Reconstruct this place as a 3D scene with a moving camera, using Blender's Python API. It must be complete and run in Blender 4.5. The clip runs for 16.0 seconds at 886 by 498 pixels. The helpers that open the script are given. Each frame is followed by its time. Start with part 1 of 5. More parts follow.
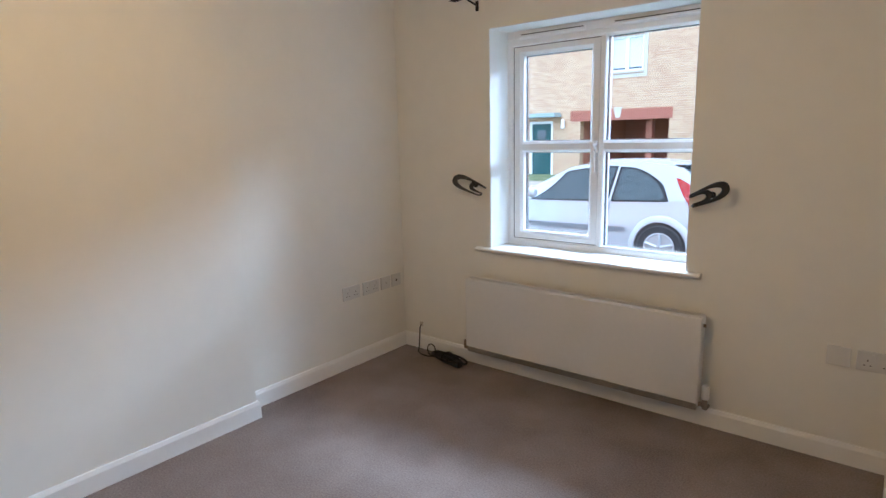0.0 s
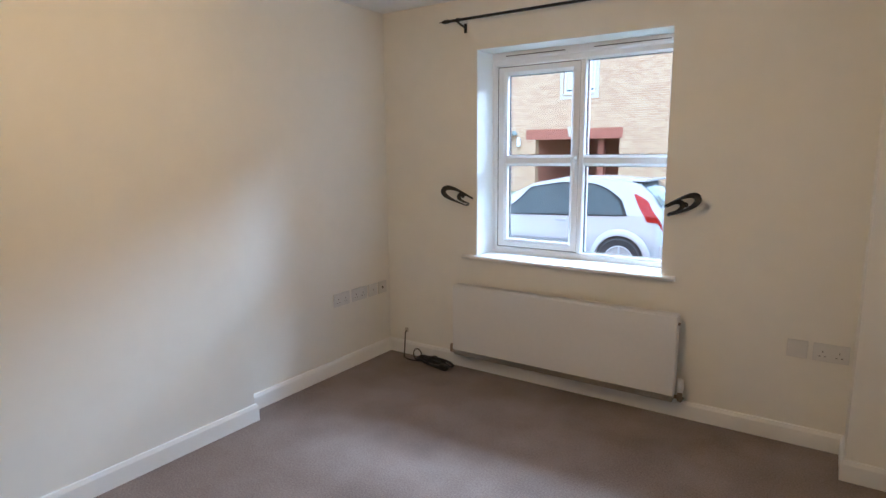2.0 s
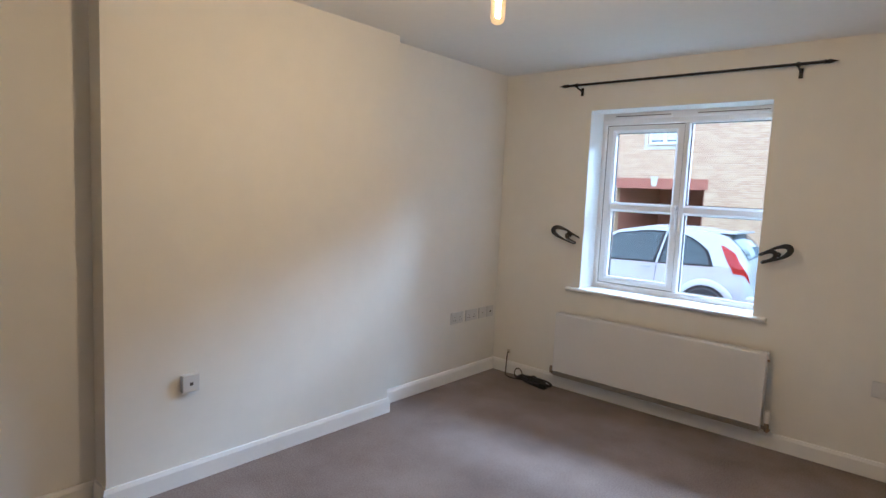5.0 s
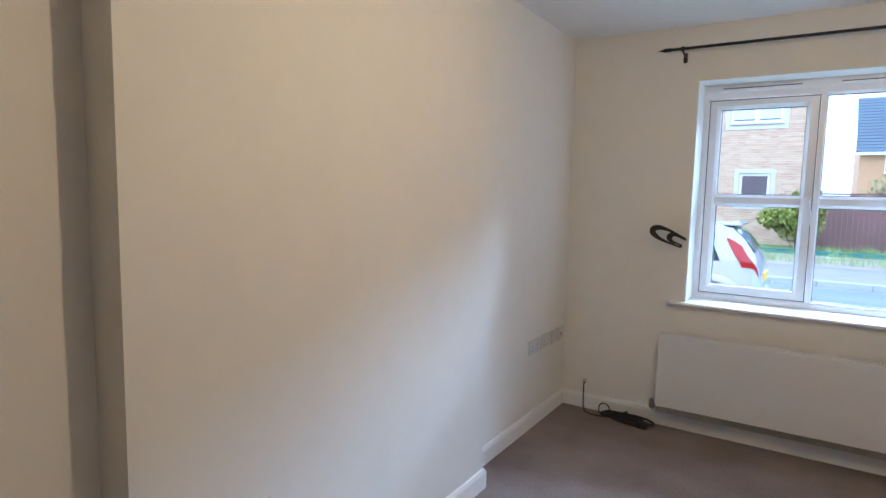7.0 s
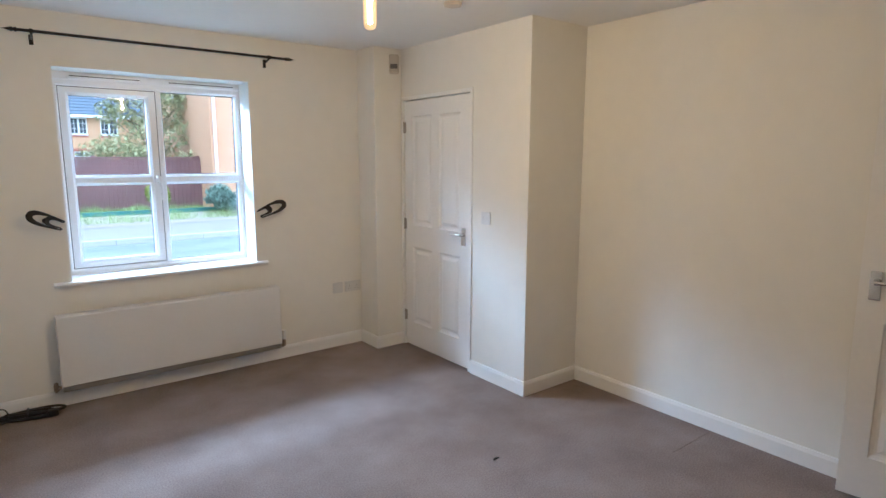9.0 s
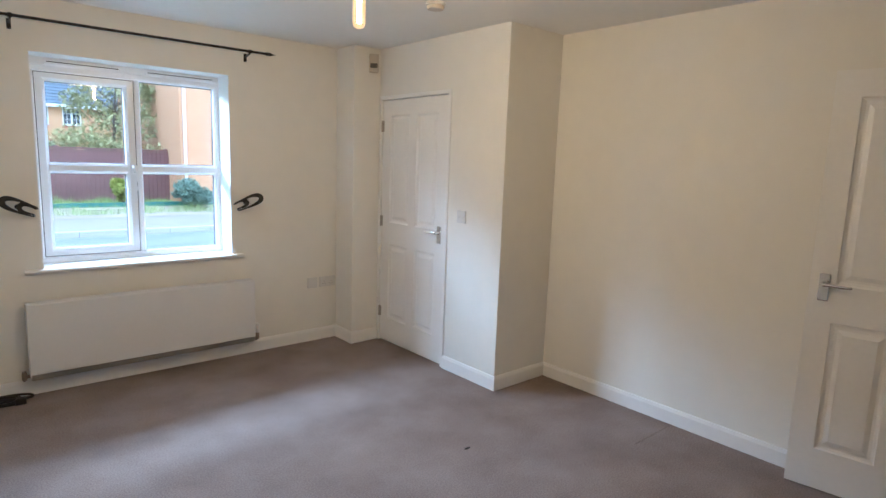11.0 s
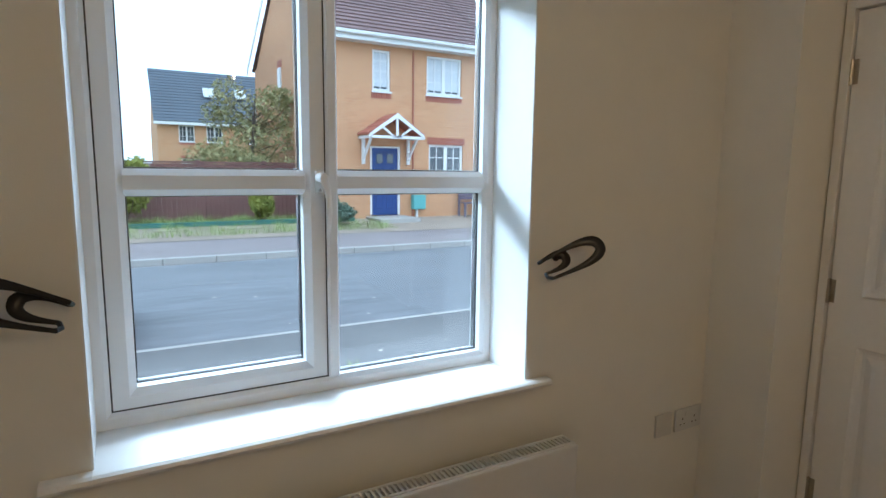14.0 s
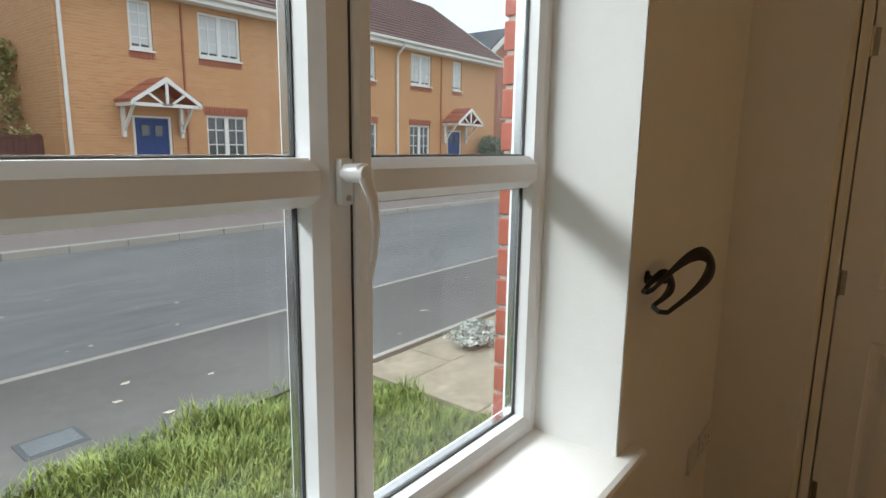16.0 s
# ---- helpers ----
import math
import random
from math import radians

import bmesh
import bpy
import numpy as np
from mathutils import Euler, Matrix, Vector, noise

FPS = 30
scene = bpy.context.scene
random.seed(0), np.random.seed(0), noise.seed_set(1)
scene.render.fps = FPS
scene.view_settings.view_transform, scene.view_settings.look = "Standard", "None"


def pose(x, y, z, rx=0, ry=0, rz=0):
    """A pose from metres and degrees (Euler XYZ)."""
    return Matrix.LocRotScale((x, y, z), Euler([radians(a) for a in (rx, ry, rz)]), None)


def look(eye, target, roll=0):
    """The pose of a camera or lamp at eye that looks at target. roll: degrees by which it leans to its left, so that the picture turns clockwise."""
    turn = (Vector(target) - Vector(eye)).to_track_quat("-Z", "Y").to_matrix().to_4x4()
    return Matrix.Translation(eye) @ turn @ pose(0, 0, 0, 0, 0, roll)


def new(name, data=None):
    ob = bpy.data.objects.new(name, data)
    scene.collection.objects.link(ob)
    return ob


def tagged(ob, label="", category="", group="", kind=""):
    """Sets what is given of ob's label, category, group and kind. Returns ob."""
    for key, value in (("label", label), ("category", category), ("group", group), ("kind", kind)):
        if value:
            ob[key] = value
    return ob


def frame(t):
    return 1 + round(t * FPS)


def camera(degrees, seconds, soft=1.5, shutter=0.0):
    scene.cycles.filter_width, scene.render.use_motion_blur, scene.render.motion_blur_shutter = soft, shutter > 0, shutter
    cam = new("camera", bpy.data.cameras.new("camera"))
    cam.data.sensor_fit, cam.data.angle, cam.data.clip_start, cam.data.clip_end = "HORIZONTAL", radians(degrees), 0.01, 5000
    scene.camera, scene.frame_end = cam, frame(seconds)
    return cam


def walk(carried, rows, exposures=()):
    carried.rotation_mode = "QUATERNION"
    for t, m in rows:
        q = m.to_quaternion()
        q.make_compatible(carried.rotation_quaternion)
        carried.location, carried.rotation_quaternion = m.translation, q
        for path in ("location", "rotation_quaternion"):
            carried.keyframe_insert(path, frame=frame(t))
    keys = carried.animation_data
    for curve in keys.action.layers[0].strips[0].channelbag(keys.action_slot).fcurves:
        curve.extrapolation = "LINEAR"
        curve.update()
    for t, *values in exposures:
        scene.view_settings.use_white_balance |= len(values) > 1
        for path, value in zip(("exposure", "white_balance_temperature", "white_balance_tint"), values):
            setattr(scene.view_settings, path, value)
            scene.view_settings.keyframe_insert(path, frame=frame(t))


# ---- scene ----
cam = camera(75.3, 16.0, 1.5, 0.0)
PATH = [
    (0, (0.239, 0.264, 1.481), (-0.996, 1.789, 1.097), -1.4),
    (0.5, (0.197, 0.189, 1.478), (-1.169, 1.61, 1.136), 1.1),
    (1, (0.209, 0.24, 1.479), (-1.191, 1.623, 1.127), 1.4),
    (1.5, (0.235, 0.273, 1.508), (-1.102, 1.72, 1.167), -1.1),
    (2, (0.162, -0.02, 1.461), (-0.945, 1.612, 1.13), -0.5),
    (2.5, (0.247, -0.295, 1.469), (-0.776, 1.399, 1.183), 1.5),
    (3, (0.339, -0.439, 1.49), (-0.709, 1.248, 1.248), 1.3),
    (3.5, (0.329, -0.716, 1.457), (-0.846, 0.888, 1.244), 0.9),
    (3.7, (0.336, -0.782, 1.455), (-0.878, 0.795, 1.265), 0.8),
    (6, (-0.102, -0.511, 1.468), (-1.452, 0.948, 1.245), 2.5),
    (6.5, (-0.614, -0.453, 1.43), (-1.98, 0.991, 1.207), 1.5),
    (7, (-1.128, -0.469, 1.428), (-2.209, 1.202, 1.225), 1.2),
    (7.5, (-1.548, -0.555, 1.545), (-1.738, 1.414, 1.252), -2.5),
    (8, (-1.851, -0.766, 1.601), (-1.422, 1.154, 1.238), -0.1),
    (8.5, (-1.94, -0.929, 1.594), (-1.015, 0.815, 1.275), 0.3),
    (9, (-2.076, -1.007, 1.555), (-0.865, 0.554, 1.243), 0.1),
    (9.2, (-2.101, -1.018, 1.549), (-0.843, 0.506, 1.238), 0.2),
    (11.3, (-2.169, -1.056, 1.523), (-0.876, 0.439, 1.217), 2.1),
    (11.5, (-2.133, -0.967, 1.504), (-0.854, 0.536, 1.179), 2.4),
    (12, (-1.893, -0.52, 1.515), (-0.801, 1.124, 1.191), 1.9),
    (12.5, (-1.861, 0.109, 1.521), (-0.828, 1.799, 1.237), 0.5),
    (13, (-1.764, 0.728, 1.533), (-0.822, 2.458, 1.186), 1.4),
    (13.5, (-1.689, 1.312, 1.44), (-0.75, 3.058, 1.175), 1.2),
    (14, (-1.674, 1.811, 1.447), (-0.696, 3.534, 1.172), 0.7),
    (14.5, (-1.752, 2.146, 1.45), (-0.652, 3.79, 1.153), 0.6),
    (15, (-1.846, 2.451, 1.448), (-0.626, 4.001, 1.118), 0.2),
    (15.5, (-1.77, 2.692, 1.452), (-0.453, 4.159, 1.117), 0.4),
    (16, (-1.736, 2.786, 1.459), (-0.188, 4.002, 1.106), 0.8),
]
# the phone's exposure and white balance: bright and warm-corrected in the room, darker by the window
EXPOSURES = [(0.0, 0.97, 4800, 10), (3.7, 1.0, 4800, 10), (5.8, 1.0, 4500, 10), (7.5, 1.12, 4450, 10), (9.0, 1.3, 4500, 8), (12.0, 1.3, 4500, 6), (12.7, 1.12, 4480, 3), (13.3, 0.88, 4700, 3), (14.0, 0.25, 5000, 5), (15.0, -0.05, 5800, 8), (15.5, -0.22, 6200, 9), (16.0, -0.48, 6500, 10)]
walk(cam, [(t, look(eye, target, roll)) for t, eye, target, roll in PATH], EXPOSURES)

# ---- world, sun, exposure ----
world = bpy.data.worlds.new("world")
scene.world = world
world.use_nodes = True
wn = world.node_tree
wbg = wn.nodes["Background"]
sky = wn.nodes.new("ShaderNodeTexSky")
sky.sky_type, sky.sun_disc = "NISHITA", False
sky.sun_elevation, sky.sun_rotation = radians(38), radians(150)
sky.air_density, sky.dust_density = 1.0, 4.0
cloud = wn.nodes.new("ShaderNodeMix")
cloud.data_type = "RGBA"
cloud.inputs[0].default_value = 0.8
cloud.inputs[7].default_value = (18.0, 19.0, 20.2, 1)  # the even cloud cover, in the sky's own units
wn.links.new(sky.outputs[0], cloud.inputs[6])
wn.links.new(cloud.outputs[2], wbg.inputs[0])
wbg.inputs[1].default_value = 0.11

sun = new("sun", bpy.data.lights.new("sun", "SUN"))
sun.data.energy, sun.data.angle, sun.data.color = 0.7, radians(30), (1.0, 0.97, 0.92)
sun.matrix_world = look((0, 0, 30), (6.0, 10.5, 0))

# added unseen lamp outdoors, for the sky's light falling steeply in through the window
skylight = new("window_skylight", bpy.data.lights.new("window_skylight", "AREA"))
skylight.data.shape, skylight.data.size, skylight.data.size_y = "RECTANGLE", 7.5, 0.9
skylight.data.energy, skylight.data.color = 850.0, (0.88, 0.95, 0.96)
skylight.matrix_world = look((-2.0, 6.8, 3.7), (-1.7, 3.4, 2.9))


# ---- materials ----
def mat(name, col, rough=0.5, metal=0.0, var=0.08, scale=3.0, fine=60.0, bump=0.0, bscale=200.0, spec=0.5, col2=None, coat=0.0, along=1.0):
    """Base colour with broad stains and fine grain, and a fine relief."""
    m = bpy.data.materials.new(name)
    m.use_nodes = True
    nt = m.node_tree
    b = nt.nodes["Principled BSDF"]
    b.inputs["Roughness"].default_value, b.inputs["Metallic"].default_value = rough, metal
    b.inputs["Specular IOR Level"].default_value = spec
    b.inputs["Coat Weight"].default_value = coat
    tc = nt.nodes.new("ShaderNodeTexCoord")
    mp = nt.nodes.new("ShaderNodeMapping")
    mp.inputs["Scale"].default_value = (along, 1, 1)  # below 1: streaks drawn out along x
    nt.links.new(tc.outputs["Object"], mp.inputs["Vector"])

    def tex(s, detail):
        n = nt.nodes.new("ShaderNodeTexNoise")
        n.inputs["Scale"].default_value, n.inputs["Detail"].default_value = s, detail
        nt.links.new(mp.outputs[0], n.inputs["Vector"])
        return n

    a, f = tex(scale, 4), tex(fine, 3)
    add = nt.nodes.new("ShaderNodeMath")
    add.operation = "ADD"
    nt.links.new(a.outputs[0], add.inputs[0])
    nt.links.new(f.outputs[0], add.inputs[1])
    mr = nt.nodes.new("ShaderNodeMapRange")
    mr.inputs[1].default_value, mr.inputs[2].default_value = 0.6, 1.4
    nt.links.new(add.outputs[0], mr.inputs[0])
    mx = nt.nodes.new("ShaderNodeMix")
    mx.data_type = "RGBA"
    lo = tuple(c * (1 - var) for c in col)
    hi = tuple(min(1.0, c * (1 + var)) for c in (col2 or col))
    mx.inputs[6].default_value, mx.inputs[7].default_value = (*lo, 1), (*hi, 1)
    nt.links.new(mr.outputs[0], mx.inputs[0])
    nt.links.new(mx.outputs[2], b.inputs["Base Color"])
    if bump:
        g = tex(bscale, 4)
        bp = nt.nodes.new("ShaderNodeBump")
        bp.inputs["Strength"].default_value, bp.inputs["Distance"].default_value = bump, 0.004
        nt.links.new(g.outputs[0], bp.inputs["Height"])
        nt.links.new(bp.outputs[0], b.inputs["Normal"])
    return m


def brick_mat(name, c1, c2, mortar, axis="x"):
    """Brickwork at true size: 225 x 75 mm with its joints, on a wall along x (or y)."""
    m = mat(name, c1, 0.85, var=0.1, scale=0.6, fine=25, bump=0.3, bscale=60)
    nt = m.node_tree
    b = nt.nodes["Principled BSDF"]
    tc = nt.nodes.new("ShaderNodeTexCoord")
    sep = nt.nodes.new("ShaderNodeSeparateXYZ")
    com = nt.nodes.new("ShaderNodeCombineXYZ")
    nt.links.new(tc.outputs["Object"], sep.inputs[0])
    nt.links.new(sep.outputs[0 if axis == "x" else 1], com.inputs[0])
    nt.links.new(sep.outputs[2], com.inputs[1])
    br = nt.nodes.new("ShaderNodeTexBrick")
    br.inputs["Scale"].default_value = 1.0
    br.inputs["Brick Width"].default_value, br.inputs["Row Height"].default_value = 0.225, 0.075
    br.inputs["Mortar Size"].default_value = 0.007
    br.inputs["Color1"].default_value, br.inputs["Color2"].default_value = (*c1, 1), (*c2, 1)
    br.inputs["Mortar"].default_value = (*mortar, 1)
    nt.links.new(com.outputs[0], br.inputs["Vector"])
    old = b.inputs["Base Color"].links[0].from_socket
    mx = nt.nodes.new("ShaderNodeMix")
    mx.data_type, mx.blend_type = "RGBA", "MIX"
    mx.inputs[0].default_value = 0.88
    nt.links.new(old, mx.inputs[6])
    nt.links.new(br.outputs[0], mx.inputs[7])
    nt.links.new(mx.outputs[2], b.inputs["Base Color"])
    return m


def glass_mat(name, tint=(0.93, 0.96, 0.96)):
    m = bpy.data.materials.new(name)
    m.use_nodes = True
    nt = m.node_tree
    nt.nodes.remove(nt.nodes["Principled BSDF"])
    out = nt.nodes["Material Output"]
    tr, gl, fr, mx = (nt.nodes.new("ShaderNode" + k) for k in ("BsdfTransparent", "BsdfGlossy", "Fresnel", "MixShader"))
    tr.inputs[0].default_value = (*tint, 1)
    gl.inputs["Roughness"].default_value = 0.01
    fr.inputs[0].default_value = 1.45
    nt.links.new(fr.outputs[0], mx.inputs[0])
    nt.links.new(tr.outputs[0], mx.inputs[1])
    nt.links.new(gl.outputs[0], mx.inputs[2])
    nt.links.new(mx.outputs[0], out.inputs[0])
    return m


def glow_mat(name, col, strength):
    m = bpy.data.materials.new(name)
    m.use_nodes = True
    b = m.node_tree.nodes["Principled BSDF"]
    b.inputs["Emission Color"].default_value, b.inputs["Emission Strength"].default_value = (*col, 1), strength
    return m


PAINT = mat("wall_paint", (0.80, 0.78, 0.715), 0.75, var=0.025, scale=1.3, fine=9, bump=0.12, bscale=320, spec=0.3)
CEIL = mat("ceiling_paint", (0.83, 0.83, 0.81), 0.85, var=0.02, scale=1.5, fine=20, bump=0.15, bscale=240, spec=0.2)
GLOSS = mat("white_gloss", (0.84, 0.83, 0.80), 0.32, var=0.02, scale=4, fine=30, bump=0.03, bscale=90)
DOORW = mat("door_paint", (0.83, 0.82, 0.79), 0.38, var=0.025, scale=3, fine=40, bump=0.08, bscale=150)
UPVC = mat("upvc", (0.86, 0.87, 0.88), 0.28, var=0.015, scale=5, fine=50)
RADW = mat("radiator_enamel", (0.71, 0.705, 0.69), 0.35, var=0.02, scale=4, fine=40)
DARKGAP = mat("dark_slot", (0.10, 0.09, 0.08), 0.7, var=0.2)
GASKET = mat("black_gasket", (0.04, 0.04, 0.042), 0.6, var=0.2)
BLACKM = mat("black_metal", (0.012, 0.011, 0.011), 0.35, metal=0.3, var=0.3, fine=90)
CHROME = mat("chrome", (0.72, 0.72, 0.72), 0.18, metal=1.0, var=0.05)
STEEL = mat("dull_steel", (0.42, 0.39, 0.34), 0.38, metal=1.0, var=0.15, fine=80)
BRASSY = mat("worn_copper", (0.30, 0.24, 0.19), 0.45, metal=0.8, var=0.3, fine=60)
SOCKET = mat("socket_plastic", (0.66, 0.655, 0.63), 0.35, var=0.02)
CREAM = mat("aged_plastic", (0.52, 0.47, 0.39), 0.45, var=0.04)
RUBBER = mat("cable_rubber", (0.015, 0.014, 0.014), 0.5, var=0.3, fine=90)
GLASS = glass_mat("window_glass")
CARPET = mat("carpet", (0.235, 0.180, 0.155), 0.98, var=0.21, scale=2.6, fine=130, bump=0.9, bscale=420, spec=0.08, col2=(0.32, 0.265, 0.24))
CRUMB = mat("carpet_fluff", (0.05, 0.045, 0.04), 0.95, var=0.3)
FILAMENT = glow_mat("lit_filament", (1.0, 0.66, 0.33), 730.0)


def amber_glass():
    """The warm glass of the lit bulb: clear, tinted and softly glowing."""
    m = bpy.data.materials.new("amber_glass")
    m.use_nodes = True
    nt = m.node_tree
    nt.nodes.remove(nt.nodes["Principled BSDF"])
    tr, em, ad = (nt.nodes.new("ShaderNode" + k) for k in ("BsdfTransparent", "Emission", "AddShader"))
    tr.inputs[0].default_value = (1.0, 0.90, 0.72, 1)
    em.inputs[0].default_value, em.inputs[1].default_value = (1.0, 0.58, 0.20, 1), 0.22
    nt.links.new(tr.outputs[0], ad.inputs[0])
    nt.links.new(em.outputs[0], ad.inputs[1])
    nt.links.new(ad.outputs[0], nt.nodes["Material Output"].inputs[0])
    return m


BULB = amber_glass()

ASPHALT = mat("asphalt_road", (0.19, 0.195, 0.20), 0.75, var=0.24, scale=1.3, fine=7, along=0.22, bump=0.5, bscale=90)
FOOTWAY = mat("asphalt_footway", (0.150, 0.145, 0.138), 0.82, var=0.16, scale=0.8, fine=12, bump=0.5, bscale=110)
PAVERS = mat("brick_pavers", (0.26, 0.225, 0.215), 0.85, var=0.14, scale=0.9, fine=14, bump=0.4, bscale=50)
KERB = mat("kerb_concrete", (0.40, 0.385, 0.35), 0.85, var=0.12, scale=2, fine=30, bump=0.4, bscale=80)
SOIL = mat("garden_soil", (0.13, 0.12, 0.065), 0.95, var=0.3, scale=1.2, fine=20, bump=0.8, bscale=30, col2=(0.13, 0.17, 0.06))
GRAVEL = mat("gravel", (0.33, 0.27, 0.21), 0.95, var=0.22, scale=1.5, fine=30, bump=0.8, bscale=60)
SLAB = mat("stone_slab", (0.34, 0.29, 0.22), 0.9, var=0.38, scale=3.2, fine=17, bump=0.4, bscale=70)
GRASS = mat("grass_blades", (0.13, 0.23, 0.045), 0.75, var=0.35, scale=3.5, fine=14, col2=(0.36, 0.42, 0.14))
LEAF = mat("leaves", (0.21, 0.26, 0.09), 0.6, var=0.4, scale=3, fine=14, col2=(0.42, 0.38, 0.18))
LEAFY = mat("yellow_green_leaves", (0.14, 0.22, 0.035), 0.6, var=0.4, scale=3, fine=14, col2=(0.30, 0.30, 0.05))
LEAFG = mat("grey_green_leaves", (0.15, 0.21, 0.15), 0.7, var=0.4, scale=4, fine=16)
PALELEAF = mat("pale_silvery_leaves", (0.26, 0.32, 0.24), 0.7, var=0.4, scale=8, fine=30, col2=(0.62, 0.64, 0.62))
BARK = mat("bark", (0.10, 0.075, 0.05), 0.9, var=0.3, fine=30, bump=0.6, bscale=40)
BRICK_O = brick_mat("orange_brick", (0.60, 0.325, 0.16), (0.50, 0.24, 0.105), (0.58, 0.43, 0.28))
BRICK_OY = brick_mat("orange_brick_side", (0.60, 0.325, 0.16), (0.50, 0.24, 0.105), (0.58, 0.43, 0.28), "y")
BRICK_B = brick_mat("buff_brick", (0.55, 0.37, 0.215), (0.40, 0.22, 0.12), (0.60, 0.50, 0.38))
BRICK_BY = brick_mat("buff_brick_side", (0.55, 0.37, 0.215), (0.40, 0.22, 0.12), (0.60, 0.50, 0.38), "y")
BRICK_R = brick_mat("red_brick", (0.36, 0.115, 0.065), (0.31, 0.09, 0.055), (0.42, 0.30, 0.22))
REDTRIM = mat("red_soldier_bricks", (0.36, 0.13, 0.085), 0.85, var=0.2, scale=6, fine=30, bump=0.3)
REDJAMB = mat("red_facing_brick", (0.36, 0.085, 0.05), 0.85, var=0.22, scale=9, fine=70, bump=0.5, bscale=160)
MORTAR = mat("mortar", (0.46, 0.41, 0.36), 0.95, var=0.1, fine=80, bump=0.5)
ROOFB = mat("brown_roof_tiles", (0.17, 0.105, 0.098), 0.85, var=0.2, scale=0.8, fine=10, bump=0.3, bscale=30)
ROOFG = mat("slate_roof_tiles", (0.10, 0.115, 0.135), 0.8, var=0.2, scale=0.8, fine=10, bump=0.3, bscale=30)
WHITEX = mat("outdoor_white", (0.78, 0.78, 0.76), 0.4, var=0.04, fine=20)
STONEX = mat("pale_stone", (0.55, 0.50, 0.42), 0.8, var=0.08, fine=20)
BLUED = mat("blue_door_paint", (0.018, 0.050, 0.20), 0.4, var=0.06)
GREEND = mat("dark_green_door", (0.012, 0.065, 0.065), 0.4, var=0.06)
FENCE = mat("stained_fence", (0.17, 0.085, 0.075), 0.85, var=0.25, scale=1.5, fine=12, bump=0.4, bscale=30)
TEAL = mat("teal_edging", (0.05, 0.16, 0.13), 0.6, var=0.15)
TEALBOX = mat("teal_meter_box", (0.16, 0.42, 0.40), 0.6, var=0.1)
BENCHW = mat("mauve_bench_wood", (0.16, 0.13, 0.17), 0.7, var=0.15)
BINB = mat("black_bin", (0.02, 0.02, 0.022), 0.5, var=0.2)
# dark brown that paints in the shade indoors behind the far windows
SHADEIN = mat("painted_room_shade", (0.16, 0.13, 0.115), 0.9, var=0.15)
XGLASS = mat("far_window_glass", (0.07, 0.08, 0.09), 0.06, var=0.2, scale=0.8, fine=3, spec=0.8)
NET = mat("net_curtain", (0.62, 0.65, 0.67), 0.9, var=0.05, fine=30)
CARW = mat("white_car_paint", (0.43, 0.45, 0.47), 0.25, var=0.02, coat=0.6)
# base colour lightened to carry the bluish reflection and haze on the panes
CARGLASS = mat("car_glass", (0.10, 0.125, 0.13), 0.04, var=0.2, spec=0.9)
CARTRIM = mat("car_trim", (0.03, 0.03, 0.032), 0.5, var=0.2)
CARGREY = mat("grey_moulding", (0.34, 0.36, 0.38), 0.5, var=0.05)
TYRE = mat("tyre", (0.04, 0.04, 0.042), 0.8, var=0.2)
RIM = mat("alloy_rim", (0.42, 0.43, 0.44), 0.35, metal=0.1, var=0.05)
TAIL = mat("tail_light_red", (0.55, 0.015, 0.012), 0.15, var=0.1, coat=0.6)
PLATE = mat("yellow_plate", (0.75, 0.52, 0.03), 0.4, var=0.05)


# ---- mesh helpers ----
def link(name, bm, material, parent=None):
    me = bpy.data.meshes.new(name)
    bm.normal_update()
    bm.to_mesh(me)
    bm.free()
    me.materials.append(material)
    ob = new(name, me)
    ob.parent = parent
    return ob


def part(name, bm, material, parent, label=""):
    ob = link(name, bm, material, parent)
    return tagged(ob, label)


def thing(name, label, category, group="", at=None):
    ob = new(name)
    ob.empty_display_size = 0.05
    if at is not None:
        ob.matrix_world = at
    return tagged(ob, label, category, group)


def setting(name, bm, material, label, category):
    return tagged(link(name, bm, material), label, category, kind="structure")


def BM():
    return bmesh.new()


def box(bm, x0, x1, y0, y1, z0, z1, bev=0.0, seg=1):
    """An axis-aligned block, its edges rounded by bev."""
    vs = [bm.verts.new(p) for p in ((x0, y0, z0), (x1, y0, z0), (x1, y1, z0), (x0, y1, z0), (x0, y0, z1), (x1, y0, z1), (x1, y1, z1), (x0, y1, z1))]
    fs = [bm.faces.new([vs[i] for i in q]) for q in ((3, 2, 1, 0), (4, 5, 6, 7), (0, 1, 5, 4), (1, 2, 6, 5), (2, 3, 7, 6), (3, 0, 4, 7))]
    if bev:
        es = list({e for f in fs for e in f.edges})
        bmesh.ops.bevel(bm, geom=es, offset=bev, segments=seg, affect="EDGES", profile=0.6)
    return bm


def blk(x0, x1, y0, y1, z0, z1, bev=0.0, seg=1):
    return box(BM(), x0, x1, y0, y1, z0, z1, bev, seg)


def ring(bm, u0, u1, v0, v1, prof, at, fill=False):
    """Sweeps a profile of (inset, depth) round a rectangle with mitred corners; at(u, v, d) gives the place."""
    loops = []
    for ins, d in prof:
        loops.append([bm.verts.new(at(u, v, d)) for u, v in ((u0 + ins, v0 + ins), (u1 - ins, v0 + ins), (u1 - ins, v1 - ins), (u0 + ins, v1 - ins))])
    for a, b in zip(loops, loops[1:]):
        for i in range(4):
            j = (i + 1) % 4
            bm.faces.new((a[i], a[j], b[j], b[i]))
    if fill:
        bm.faces.new(loops[-1])
    return bm


